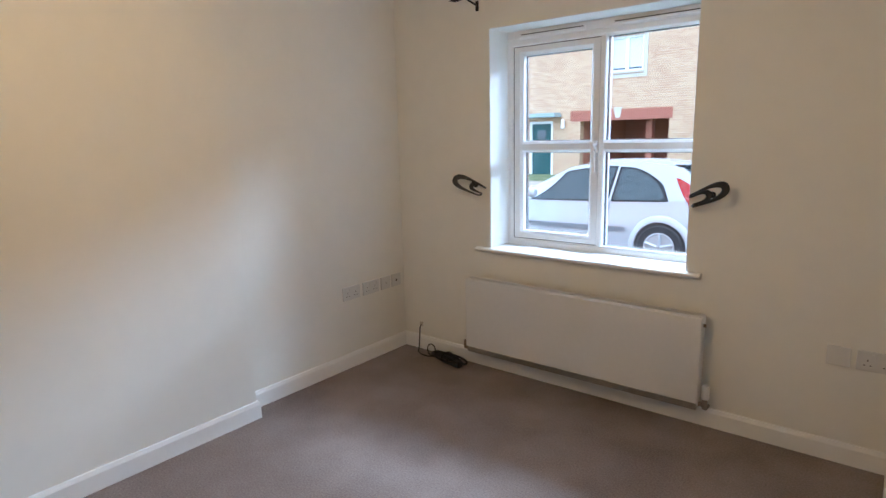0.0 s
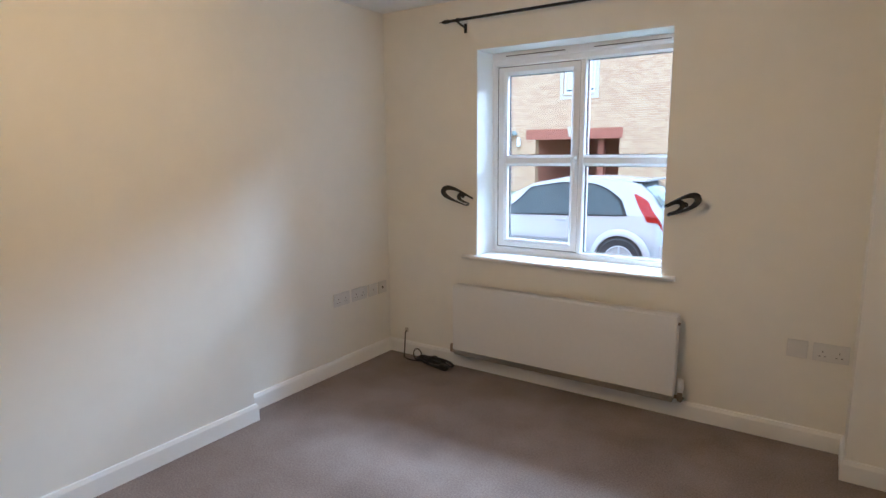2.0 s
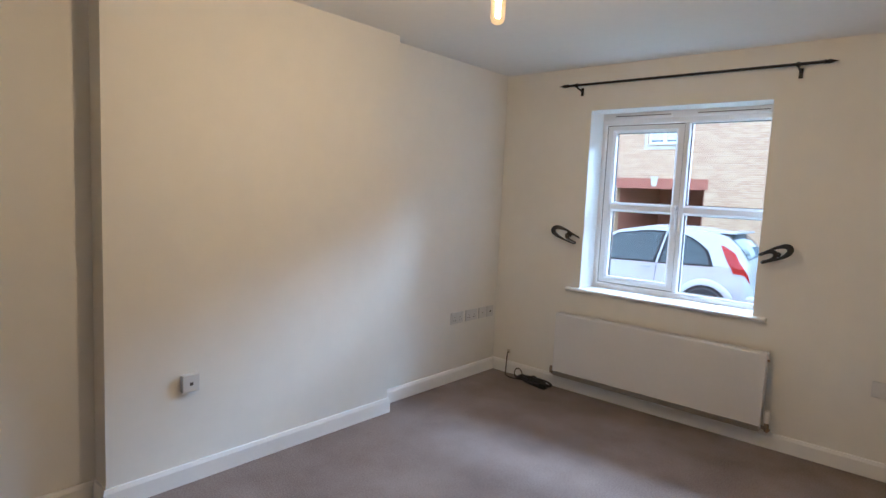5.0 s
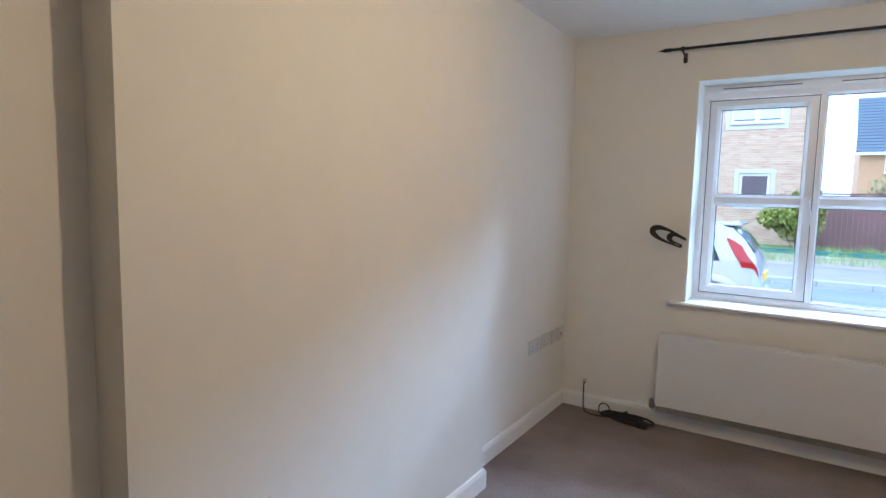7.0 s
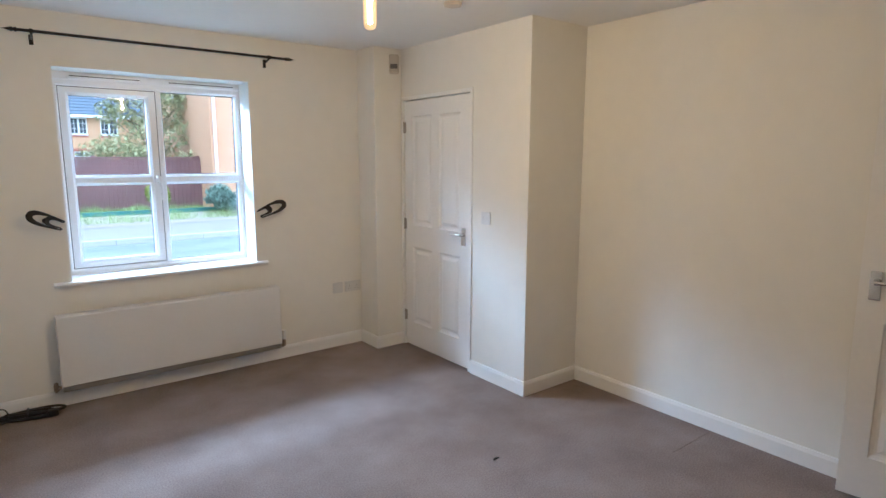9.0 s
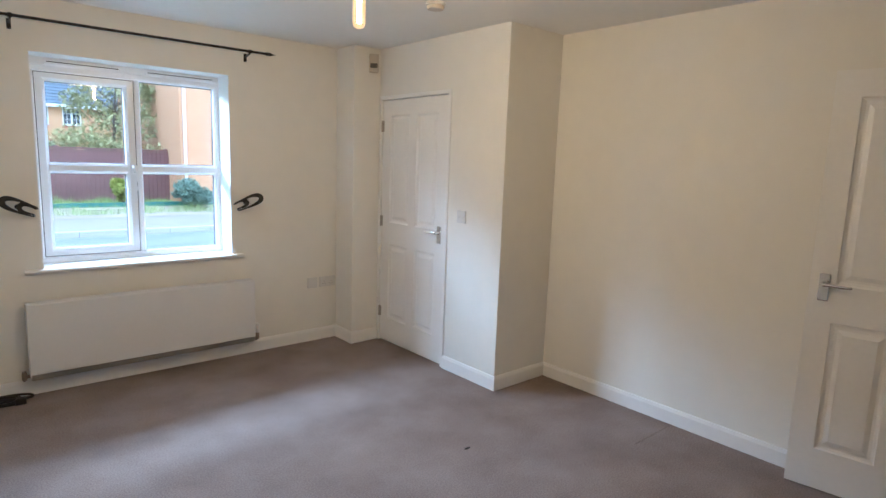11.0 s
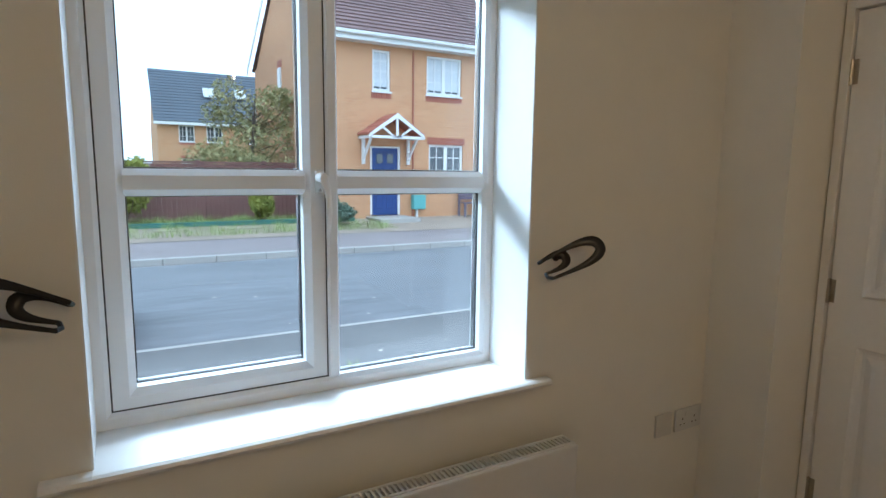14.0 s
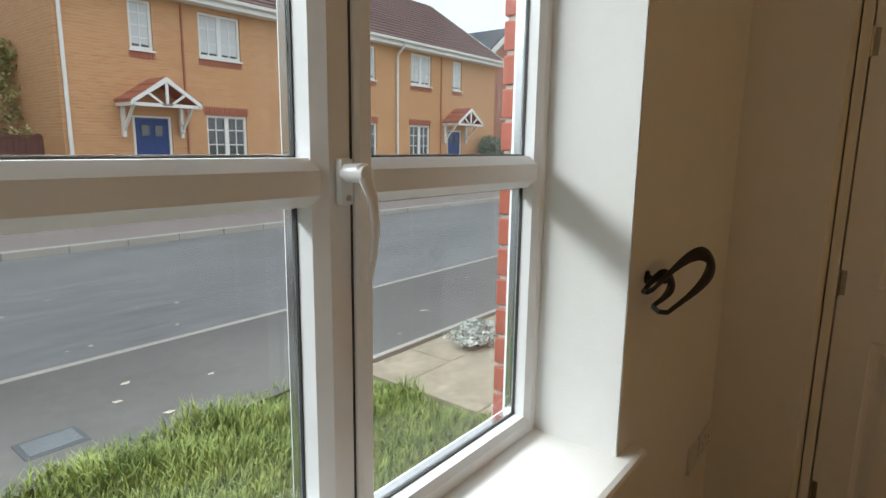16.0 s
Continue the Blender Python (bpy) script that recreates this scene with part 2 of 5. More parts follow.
def tube(bm, pts, r, n=8, flat=1.0, side=None):
    """A tube (or a flat band, flat < 1, thin along side) through the points."""
    pts = [Vector(p) for p in pts]
    loops, ref = [], None
    for i, p in enumerate(pts):
        d = (pts[min(i + 1, len(pts) - 1)] - pts[max(i - 1, 0)]).normalized()
        if side is not None:
            a = Vector(side) - d * d.dot(Vector(side))
        else:
            a = (ref or d.orthogonal()) - d * d.dot(ref or d.orthogonal())
        a.normalize()
        ref = a
        b = d.cross(a)
        rr = r[i] if isinstance(r, (list, tuple)) else r
        loops.append([bm.verts.new(p + a * rr * flat * math.cos(k * math.tau / n) + b * rr * math.sin(k * math.tau / n)) for k in range(n)])
    for p, q in zip(loops, loops[1:]):
        for k in range(n):
            bm.faces.new((p[k], p[(k + 1) % n], q[(k + 1) % n], q[k]))
    bm.faces.new(loops[0][::-1])
    bm.faces.new(loops[-1])
    return bm


def lathe(bm, prof, c, axis="z", n=20):
    """Turns a profile of (radius, height) about an axis through c."""
    loops = []
    for r, h in prof:
        row = []
        for k in range(n):
            a, b = r * math.cos(k * math.tau / n), r * math.sin(k * math.tau / n)
            o = {"z": (a, b, h), "y": (a, h, b), "x": (h, a, b)}[axis]
            row.append(bm.verts.new((c[0] + o[0], c[1] + o[1], c[2] + o[2])))
        loops.append(row)
    for p, q in zip(loops, loops[1:]):
        for k in range(n):
            bm.faces.new((p[k], p[(k + 1) % n], q[(k + 1) % n], q[k]))
    bm.faces.new(loops[0][::-1])
    bm.faces.new(loops[-1])
    return bm


def prism(bm, poly, y0, y1, axis="y"):
    """A polygon of (u, v) pushed along an axis: u, v are x, z (axis y), y, z (axis x) or x, y (axis z)."""
    put = {"y": lambda u, v, d: (u, d, v), "x": lambda u, v, d: (d, u, v), "z": lambda u, v, d: (u, v, d)}[axis]
    a = [bm.verts.new(put(u, v, y0)) for u, v in poly]
    b = [bm.verts.new(put(u, v, y1)) for u, v in poly]
    bm.faces.new(a[::-1])
    bm.faces.new(b)
    for i in range(len(poly)):
        j = (i + 1) % len(poly)
        bm.faces.new((a[i], a[j], b[j], b[i]))
    return bm


def smooth(ob, angle=40):
    for p in ob.data.polygons:
        p.use_smooth = True
    ob.data.set_sharp_from_angle(angle=radians(angle))
    return ob


# ---- the room's shell ----
XW, XS, XB, XE, XC = -2.39, -2.505, -2.515, 1.075, 0.56   # breast, north-west wall, south-west wall, east wall, cupboard wall
YN, YS, YO = 3.20, -2.35, 3.53                          # north wall, south wall, outer face
Y1, Y2, YC = 1.87, 0.19, 1.52                           # the breast's two ends, the cupboard's south end
BX, BY = 0.31, 2.94                                     # pipe boxing in the north-east corner
H = 2.405
WX0, WX1, WZ0, WZ1 = -1.755, -0.577, 0.79, 2.095        # window opening

setting("floor", blk(-2.9, 1.3, -2.55, 3.36, -0.12, 0.0), CARPET, "taupe brown cut-pile carpet with vacuum marks and wear", "carpet")
setting("ceiling", blk(-2.9, 1.3, -2.55, 3.36, H, H + 0.15), CEIL, "plain white painted plaster ceiling", "ceiling")

bm = BM()
for x0, x1, z0, z1 in ((-2.9, WX0, 0, H), (WX1, 1.3, 0, H), (WX0, WX1, 0, WZ0 - 0.024), (WX0, WX1, WZ1, H)):
    box(bm, x0, x1, YN, 3.43, z0, z1)
setting("wall_north", bm, PAINT, "cream painted plaster wall with the window opening", "wall")
setting("wall_west", prism(BM(), [(-2.9, YN), (-2.9, Y2), (XW, Y2), (XW, Y1), (XS, Y1), (XS, YN)], 0, H, "z"), PAINT, "cream painted plaster wall with a shallow breast", "wall")
setting("wall_southwest", blk(-2.9, XB, YS, Y2, 0, H), PAINT, "cream painted plaster wall set back", "wall")
setting("wall_south", blk(-2.9, 1.3, -2.55, YS, 0, H), PAINT, "cream painted plaster wall", "wall")
setting("wall_east", blk(XE, 1.3, YS, YC - 0.001, 0, H), PAINT, "cream painted plaster wall", "wall")
DY0, DY1, DZ = 2.055, 2.935, 2.035                      # cupboard door opening with its lining
bm = BM()
box(bm, XC, 0.66, YC, DY0, 0, H)
box(bm, XC, 0.66, DY0, BY, DZ, H)
box(bm, 0.66, 1.3, YC - 0.0, YC + 0.1, 0, H)
setting("wall_cupboard", bm, PAINT, "cream painted cupboard wall projecting into the room", "wall")
setting("wall_cupboard_back", blk(1.2, 1.3, YC + 0.1, YN, 0, H), PAINT, "plain wall closing the cupboard", "wall")
setting("wall_boxing", blk(BX, 0.66, BY, YN, 0, H, 0.0), PAINT, "cream painted pipe boxing in the corner", "wall")


def skirting(name, pts):
    """A chamfered skirting board along the foot of a wall; the room lies to the right of the way."""
    prof = [(0, 0), (0.016, 0), (0.016, 0.078), (0.009, 0.096), (0, 0.098)]
    n = len(pts)
    dirs = [(Vector(pts[i + 1]) - Vector(pts[i])).normalized() for i in range(n - 1)]
    bm = BM()
    loops = []
    for i, p in enumerate(pts):
        d0, d1 = dirs[max(i - 1, 0)], dirs[min(i, n - 2)]
        n0, n1 = Vector((d0.y, -d0.x)), Vector((d1.y, -d1.x))
        m = (n0 + n1) / (1 + n0.dot(n1))
        loops.append([bm.verts.new((p[0] + m.x * o, p[1] + m.y * o, z)) for o, z in prof])
    for a, b in zip(loops, loops[1:]):
        for k in range(len(prof)):
            j = (k + 1) % len(prof)
            bm.faces.new((a[k], a[j], b[j], b[k]))
    bm.faces.new(loops[0][::-1])
    bm.faces.new(loops[-1])
    return setting(name, bm, GLOSS, "white glossed skirting board along the carpet", "skirting")


skirting("baseboard_north", [(XB, YS), (XB, Y2), (XW, Y2), (XW, Y1), (XS, Y1), (XS, YN), (BX, YN), (BX, BY), (XC + 0.012, BY)])
skirting("baseboard_east", [(XC, DY0 - 0.005), (XC, YC), (XE, YC), (XE, YS), (XB, YS)])

# ---- the window ----
win = tagged(new("window_1"), "white plastic casement window with four panes", "window", kind="structure")
FY0, FY1 = 3.405, 3.475


def inwall(u, v, d):
    return (u, d, v)


bm = BM()
fw = 0.039
HEAD = 2.042                                            # top of the glazed frame, under the vent head
ring(bm, WX0, WX1, WZ0, HEAD, [(0, FY1), (0, FY0), (fw - 0.012, FY0), (fw, FY0 + 0.012), (fw, FY1), (0, FY1)], inwall)
MX0, MX1 = -1.152, -1.118
box(bm, MX0, MX1, FY0, 3.50, WZ0 + fw - 0.004, HEAD - fw + 0.004, 0.006)
part("window_frame", bm, UPVC, win)
part("vent_head", blk(WX0, WX1, FY0 - 0.006, FY1, HEAD + 0.001, WZ1, 0.004), UPVC, win)
for a, b in ((WX0 + 0.10, -1.235), (-1.075, WX1 - 0.045)):
    v = part("trickle_vent", blk(a, b, FY0 - 0.022, FY0 - 0.006, HEAD + 0.006, HEAD + 0.026, 0.004), UPVC, win)
    part("vent_slot", blk(a + 0.01, b - 0.01, FY0 - 0.0245, FY0 - 0.022, HEAD + 0.021, HEAD + 0.0255), GASKET, v)

# opening sash on the west, fixed light on the east
SX0, SX1, SZ0, SZ1 = -1.717, -1.153, 0.819, 2.012
SY0 = FY0 + 0.012
sw = 0.060
bm = BM()
ring(bm, SX0, SX1, SZ0, SZ1, [(0, 3.50), (0, SY0 + 0.003), (0.003, SY0), (sw - 0.018, SY0), (sw, SY0 + 0.018), (sw, 3.50), (0, 3.50)], inwall)
sash = part("sash", bm, UPVC, win, "white plastic opening casement sash")
ring_bm = ring(BM(), WX0 + fw, MX0, WZ0 + fw, HEAD - fw, [(-0.001, SY0 + 0.004), (-0.001, SY0 - 0.001), (0.0028, SY0 - 0.001), (0.0028, SY0 + 0.004)], inwall)
part("gasket", ring_bm, GASKET, win, "thin black rubber gasket line")
LX0, LX1, LZ0, LZ1 = SX0 + sw, SX1 - sw, SZ0 + sw, SZ1 - sw
RX0, RX1, RZ0, RZ1 = MX1, WX1 - fw, WZ0 + fw, HEAD - fw
BZ0, BZ1 = 1.371, 1.440


def hbar(x0, x1, y0, parent):
    bm = prism(BM(), [(y0, BZ0 + 0.017), (y0, BZ1 - 0.017), (y0 + 0.02, BZ1), (y0 + 0.07, BZ1), (y0 + 0.07, BZ0), (y0 + 0.02, BZ0)], x0, x1, "x")
    return part("glazing_bar", bm, UPVC, parent)


hbar(LX0 - 0.004, LX1 + 0.004, SY0 + 0.002, sash)
hbar(RX0 - 0.004, RX1 + 0.004, FY0 + 0.004, win)
for x0, x1, z0, z1, yg in ((LX0, LX1, LZ0, BZ0, 3.474), (LX0, LX1, BZ1, LZ1, 3.474), (RX0, RX1, RZ0, BZ0, 3.448), (RX0, RX1, BZ1, RZ1, 3.448)):
    bm = BM()
    for y in (yg, yg + 0.020):
        bm.faces.new([bm.verts.new(p) for p in ((x0 - 0.006, y, z0 - 0.006), (x1 + 0.006, y, z0 - 0.006), (x1 + 0.006, y, z1 + 0.006), (x0 - 0.006, y, z1 + 0.006))])
    pane = part("pane", bm, GLASS, win, "clear double-glazed pane")
    pane.visible_shadow = False
    part("bead_seal", ring(BM(), x0 - 0.001, x1 + 0.001, z0 - 0.001, z1 + 0.001, [(0, yg - 0.0005), (0, yg - 0.006), (0.0035, yg - 0.006), (0.0035, yg - 0.0005)], inwall), GASKET, pane)
    part("spacer", ring(BM(), x0 - 0.001, x1 + 0.001, z0 - 0.001, z1 + 0.001, [(0, yg + 0.019), (0, yg + 0.002), (0.005, yg + 0.002), (0.005, yg + 0.019)], inwall), CHROME, pane)

# espagnolette handle on the sash's closing stile
hx = SX1 - 0.019
hd = part("window_handle", blk(hx - 0.013, hx + 0.013, SY0 - 0.013, SY0, 1.372, 1.440, 0.006, 2), UPVC, sash, "white cranked window handle")
bm = lathe(BM(), [(0.006, -0.046), (0.012, -0.043), (0.014, -0.034), (0.013, 0)], (hx, SY0 - 0.01, 1.420), "y", 14)
tube(bm, [(hx - 0.003, SY0 - 0.044, 1.432), (hx, SY0 - 0.050, 1.412), (hx + 0.007, SY0 - 0.056, 1.385), (hx + 0.012, SY0 - 0.056, 1.350), (hx + 0.014, SY0 - 0.052, 1.310), (hx + 0.013, SY0 - 0.045, 1.275), (hx + 0.011, SY0 - 0.042, 1.262)], [0.010, 0.0115, 0.0095, 0.008, 0.007, 0.006, 0.004], 12, 0.6, (0, 1, 0))
smooth(part("lever", bm, UPVC, hd))
part("lock_button", lathe(BM(), [(0.0045, -0.003), (0.0045, 0)], (hx, SY0 - 0.013, 1.384), "y", 10), CHROME, hd)

# window board with a rounded nose
bm = prism(BM(), [(3.43, WZ0 - 0.024), (3.172, WZ0 - 0.024), (3.162, WZ0 - 0.020), (3.158, WZ0 - 0.012), (3.162, WZ0 - 0.004), (3.172, WZ0), (3.43, WZ0)], WX0 + 0.001, WX1 - 0.001, "x")
prism(bm, [(3.199, WZ0 - 0.024), (3.172, WZ0 - 0.024), (3.162, WZ0 - 0.020), (3.158, WZ0 - 0.012), (3.162, WZ0 - 0.004), (3.172, WZ0), (3.199, WZ0)], WX0 - 0.095, WX0 + 0.0005, "x")
prism(bm, [(3.199, WZ0 - 0.024), (3.172, WZ0 - 0.024), (3.162, WZ0 - 0.020), (3.158, WZ0 - 0.012), (3.162, WZ0 - 0.004), (3.172, WZ0), (3.199, WZ0)], WX1 - 0.0005, WX1 + 0.075, "x")
setting("window_sill", bm, GLOSS, "white glossed window board with a rounded nose", "window sill")
bm = BM()
LN = 0.004                                              # smooth white reveal lining
box(bm, WX0, WX0 + LN, YN + 0.002, FY0, WZ0, WZ1)
box(bm, WX1 - LN, WX1, YN + 0.002, FY0, WZ0, WZ1)
box(bm, WX0 + LN, WX1 - LN, YN + 0.002, FY0, WZ1 - LN, WZ1)
setting("window_reveal", bm, CEIL, "white painted window reveal", "window reveal")

# ---- doors ----
def door_leaf(parent, w, h):
    """A four-panel moulded leaf in its own frame: hinge edge at x 0, face at y 0 towards -y."""
    t, st = 0.036, 0.105
    rails = ((0, 0.20), (0.83, 1.01), (h - 0.12, h))
    mid = (w / 2 - 0.045, w / 2 + 0.045)
    bm = BM()
    box(bm, 0, w, 0.012, t, 0, h, 0.002)
    for x0, x1 in ((0, st), (w - st, w), mid):
        box(bm, x0, x1, 0, 0.0125, 0, h, 0.0)
    for z0, z1 in rails:
        box(bm, st, mid[0], 0, 0.0125, z0, z1)
        box(bm, mid[1], w - st, 0, 0.0125, z0, z1)
    leaf = part("leaf", bm, DOORW, parent)
    for x0, x1 in ((st, mid[0]), (mid[1], w - st)):
        for z0, z1 in ((rails[0][1], rails[1][0]), (rails[1][1], rails[2][0])):
            p = ring(BM(), x0, x1, z0, z1, [(0, 0.0), (0.006, 0.007), (0.018, 0.0115), (0.030, 0.0115), (0.052, 0.003)], lambda u, v, d: (u, d, v), True)
            part("panel", p, DOORW, parent)
    return leaf


def lever_handle(parent, x, z, way):
    """Lever on a small backplate on the face at y 0; way: +1 or -1 along x."""
    h = part("handle", blk(x - 0.022, x + 0.022, -0.009, 0, z - 0.07, z + 0.06, 0.004, 2), CHROME, parent, "chrome lever handle on a square plate")
    bm = lathe(BM(), [(0.009, -0.045), (0.010, -0.04), (0.012, -0.009)], (x, 0, z + 0.012), "y", 12)
    tube(bm, [(x, -0.045, z + 0.012), (x + way * 0.03, -0.050, z + 0.014), (x + way * 0.075, -0.050, z + 0.010), (x + way * 0.112, -0.044, z + 0.012)], [0.009, 0.008, 0.007, 0.006], 10)
    smooth(part("lever", bm, CHROME, h))


# cupboard door in the east wall, shut
d1 = tagged(new("door_1"), "white moulded four-panel cupboard door, shut, chrome lever", "door", kind="structure")
d1.matrix_world = pose(XC + 0.006, DY1 - 0.035, 0.012, 0, 0, -90)
door_leaf(d1, 0.805, 1.987)
lever_handle(d1, 0.75, 0.985, -1)
for z in (0.245, 1.015, 1.785):
    bm = lathe(BM(), [(0.006, -0.045), (0.0075, -0.043), (0.0075, 0.043), (0.006, 0.045)], (-0.004, -0.006, z), "z", 10)
    box(bm, -0.022, 0.018, -0.002, 0.002, z - 0.042, z + 0.042)
    part("hinge", bm, STEEL, d1, "steel butt hinge")
bm = BM()
box(bm, XC - 0.009, 0.66, DY0, DY0 + 0.030, 0, DZ, 0.002)
box(bm, XC - 0.009, 0.66, DY1 - 0.030, DY1, 0, DZ, 0.002)
box(bm, XC - 0.009, 0.66, DY0 + 0.030, DY1 - 0.030, DZ - 0.030, DZ, 0.002)
setting("door_lining", bm, GLOSS, "white glossed door lining round the cupboard door", "door frame")

# room door standing open by the east wall
d2 = tagged(new("door_2"), "white moulded four-panel room door standing open", "door", kind="structure")
free, hinge = Vector((0.925, -0.165)), Vector((1.035, -0.935))
way = free - hinge
d2.matrix_world = pose(hinge.x, hinge.y, 0.012, 0, 0, math.degrees(math.atan2(way.y, way.x)))
leaf_w = way.length
door_leaf(d2, leaf_w, 1.985)
for o in d2.children:
    o.data.transform(Matrix.Diagonal((1, -1, 1, 1)))
    o.data.flip_normals()
lever_handle(d2, leaf_w - 0.060, 1.00, -1)
for o in [c for c in d2.children_recursive if c.name.startswith(("handle", "lever"))]:
    o.data.transform(Matrix.Diagonal((1, -1, 1, 1)))
    o.data.flip_normals()

# ---- radiator ----
RX, RXE, RZ, RZE = -1.868, -0.457, 0.125, 0.602
rad = thing("radiator", "white enamelled panel radiator below the window", "radiator")
bm = blk(RX, RXE, 3.078, 3.094, RZ + 0.030, RZE - 0.006, 0.006, 2)
part("front_panel", bm, RADW, rad)
part("back_panel", blk(RX + 0.01, RXE - 0.01, 3.135, 3.150, RZ + 0.01, RZE - 0.012, 0.005, 2), RADW, rad)
for x in (RX + 0.0, RXE - 0.008):
    part("side_cover", blk(x, x + 0.008, 3.095, 3.148, RZ + 0.015, RZE - 0.004, 0.002), RADW, rad)
bm = BM()
box(bm, RX + 0.004, RXE - 0.004, 3.088, 3.096, RZE - 0.008, RZE, 0.002)
box(bm, RX + 0.004, RXE - 0.004, 3.138, 3.148, RZE - 0.008, RZE, 0.002)
n = 92
for i in range(n + 1):
    x = RX + 0.01 + (RXE - RX - 0.02) * i / n
    box(bm, x - 0.0035, x + 0.0035, 3.0955, 3.1385, RZE - 0.007, RZE - 0.002)
part("top_grille", bm, RADW, rad, "slotted white top grille")
bm = BM()
for i in range(46):
    x = RX + 0.03 + (RXE - RX - 0.06) * i / 45
    box(bm, x - 0.008, x + 0.008, 3.096, 3.134, RZ + 0.03, RZE - 0.05)
part("convector", bm, STEEL, rad)
# the shade under the panel is put in as this rail's darker grey
part("bottom_rail", blk(RX + 0.004, RXE - 0.004, 3.086, 3.145, RZ - 0.006, RZ + 0.029, 0.004), STEEL, rad, "shadowed lower edge")
for x, s in ((RX, -1), (RXE, 1)):
    bm = lathe(BM(), [(0.012, -0.02), (0.014, -0.01), (0.014, 0.02), (0.010, 0.035)], (x + s * 0.028, 3.115, RZ + 0.02), "z", 14)
    tube(bm, [(x + s * 0.026, 3.115, RZ + 0.02), (x, 3.115, RZ + 0.02)], 0.011, 10)
    v = part("valve", bm, BRASSY, rad, "dull copper radiator valve")
    part("pipe", tube(BM(), [(x + s * 0.028, 3.115, RZ + 0.004), (x + s * 0.028, 3.14, RZ - 0.012), (x + s * 0.028, YN, RZ - 0.016)], 0.0075, 8), BRASSY, v)
bm = lathe(BM(), [(0.015, 0), (0.018, 0.006), (0.018, 0.055), (0.015, 0.07), (0.008, 0.074)], (RXE + 0.028, 3.115, RZ + 0.052), "z", 18)
smooth(part("valve_cap", bm, RADW, rad, "white valve cap"))
part("bleed_plug", lathe(BM(), [(0.008, 0), (0.008, 0.012)], (RXE, 3.115, RZE - 0.05), "x", 10), BRASSY, rad)


# ---- sockets and switches ----
def plate(name, m, w, h, label, category, holes="", depth=0.010, group=""):
    """A faceplate in its own frame: face towards -y, centre at the origin."""
    e = thing(name, label, category, group, m)
    part("faceplate", blk(-w / 2, w / 2, -depth, 0, -h / 2, h / 2, 0.003, 2), SOCKET, e)
    n = len(holes)
    for i, k in enumerate(holes):
        c = (i - (n - 1) / 2) * w / max(n, 1) * 0.92
        if k == "s":
            for dx, dz, a, b in ((0, 0.012, 0.003, 0.006), (-0.011, -0.010, 0.005, 0.003), (0.011, -0.010, 0.005, 0.003)):
                part("pin_hole", blk(c + dx - a / 1.4, c + dx + a / 1.4, -depth - 0.0006, -depth + 0.001, dz - 0.008 - b / 1.4, dz - 0.008 + b / 1.4), DARKGAP, e)
            part("rocker", blk(c + 0.018 - 0.006, c + 0.018 + 0.006, -depth - 0.004, -depth, 0.014, 0.034, 0.0015), SOCKET, e)
        elif k == "w":
            part("rocker", blk(c - 0.006, c + 0.006, -depth - 0.004, -depth, -0.012, 0.012, 0.0015), SOCKET, e)
        elif k == "t":
            part("outlet", blk(c - 0.008, c + 0.008, -depth - 0.0008, -depth + 0.001, -0.010, 0.006), DARKGAP, e)
        elif k == "a":
            part("outlet", lathe(BM(), [(0.006, -depth - 0.003), (0.006, -depth)], (c, 0, 0), "y", 10), CHROME, e)
    return e


plate("blank_plate", pose(0.083, YN, 0.495), 0.088, 0.088, "white single blanking plate above the skirting", "wall plate")
plate("double_socket", pose(0.222, YN, 0.495), 0.147, 0.088, "white double power socket above the skirting", "socket", "ss", group="double sockets")
plate("double_socket", pose(XS, 2.690, 0.500, 0, 0, 90), 0.147, 0.088, "white double power socket above the skirting", "socket", "ss", group="double sockets")
plate("double_socket", pose(XS, 2.865, 0.500, 0, 0, 90), 0.147, 0.088, "white double power socket above the skirting", "socket", "ss", group="double sockets")
plate("aerial_socket", pose(XS, 3.005, 0.500, 0, 0, 90), 0.088, 0.088, "white television aerial outlet plate", "socket", "a")
plate("telephone_socket", pose(XS, 3.110, 0.500, 0, 0, 90), 0.088, 0.088, "white telephone outlet plate", "socket", "t")
plate("telephone_socket", pose(XW, 0.555, 0.500, 0, 0, 90), 0.080, 0.082, "white surface-mounted telephone box on the breast", "socket", "t", 0.03)
plate("light_switch", pose(XC, 1.905, 1.150, 0, 0, -90), 0.086, 0.086, "white double rocker light switch by the cupboard door", "light switch", "ww")

# ---- curtain pole and hold-backs ----
pole = thing("curtain_pole", "slim black metal curtain pole with spear finials", "curtain pole")
PY, PZ = 3.105, 2.262
part("rod", tube(BM(), [(-1.90, PY, PZ), (-0.335, PY, PZ)], 0.0085, 12), BLACKM, pole)
for x, s in ((-1.90, -1), (-0.335, 1)):
    bm = lathe(BM(), [(0.009, 0), (0.013, s * 0.004), (0.013, s * 0.010), (0.008, s * 0.016), (0.013, s * 0.026), (0.010, s * 0.036), (0.004, s * 0.055), (0.001, s * 0.072)], (x, PY, PZ), "x", 12)
    smooth(part("finial", bm, BLACKM, pole, "spear-tipped black finial"), 60)
for x in (-1.835, -0.455):
    bm = tube(BM(), [(x, PY, PZ - 0.012), (x, 3.15, PZ - 0.022), (x, YN - 0.004, PZ - 0.030)], 0.006, 8)
    lathe(bm, [(0.012, -0.010), (0.014, 0.0), (0.012, 0.010)], (x, PY, PZ), "x", 12)
    box(bm, x - 0.011, x + 0.011, YN - 0.005, YN, PZ - 0.062, PZ - 0.005, 0.002)
    part("bracket", bm, BLACKM, pole)


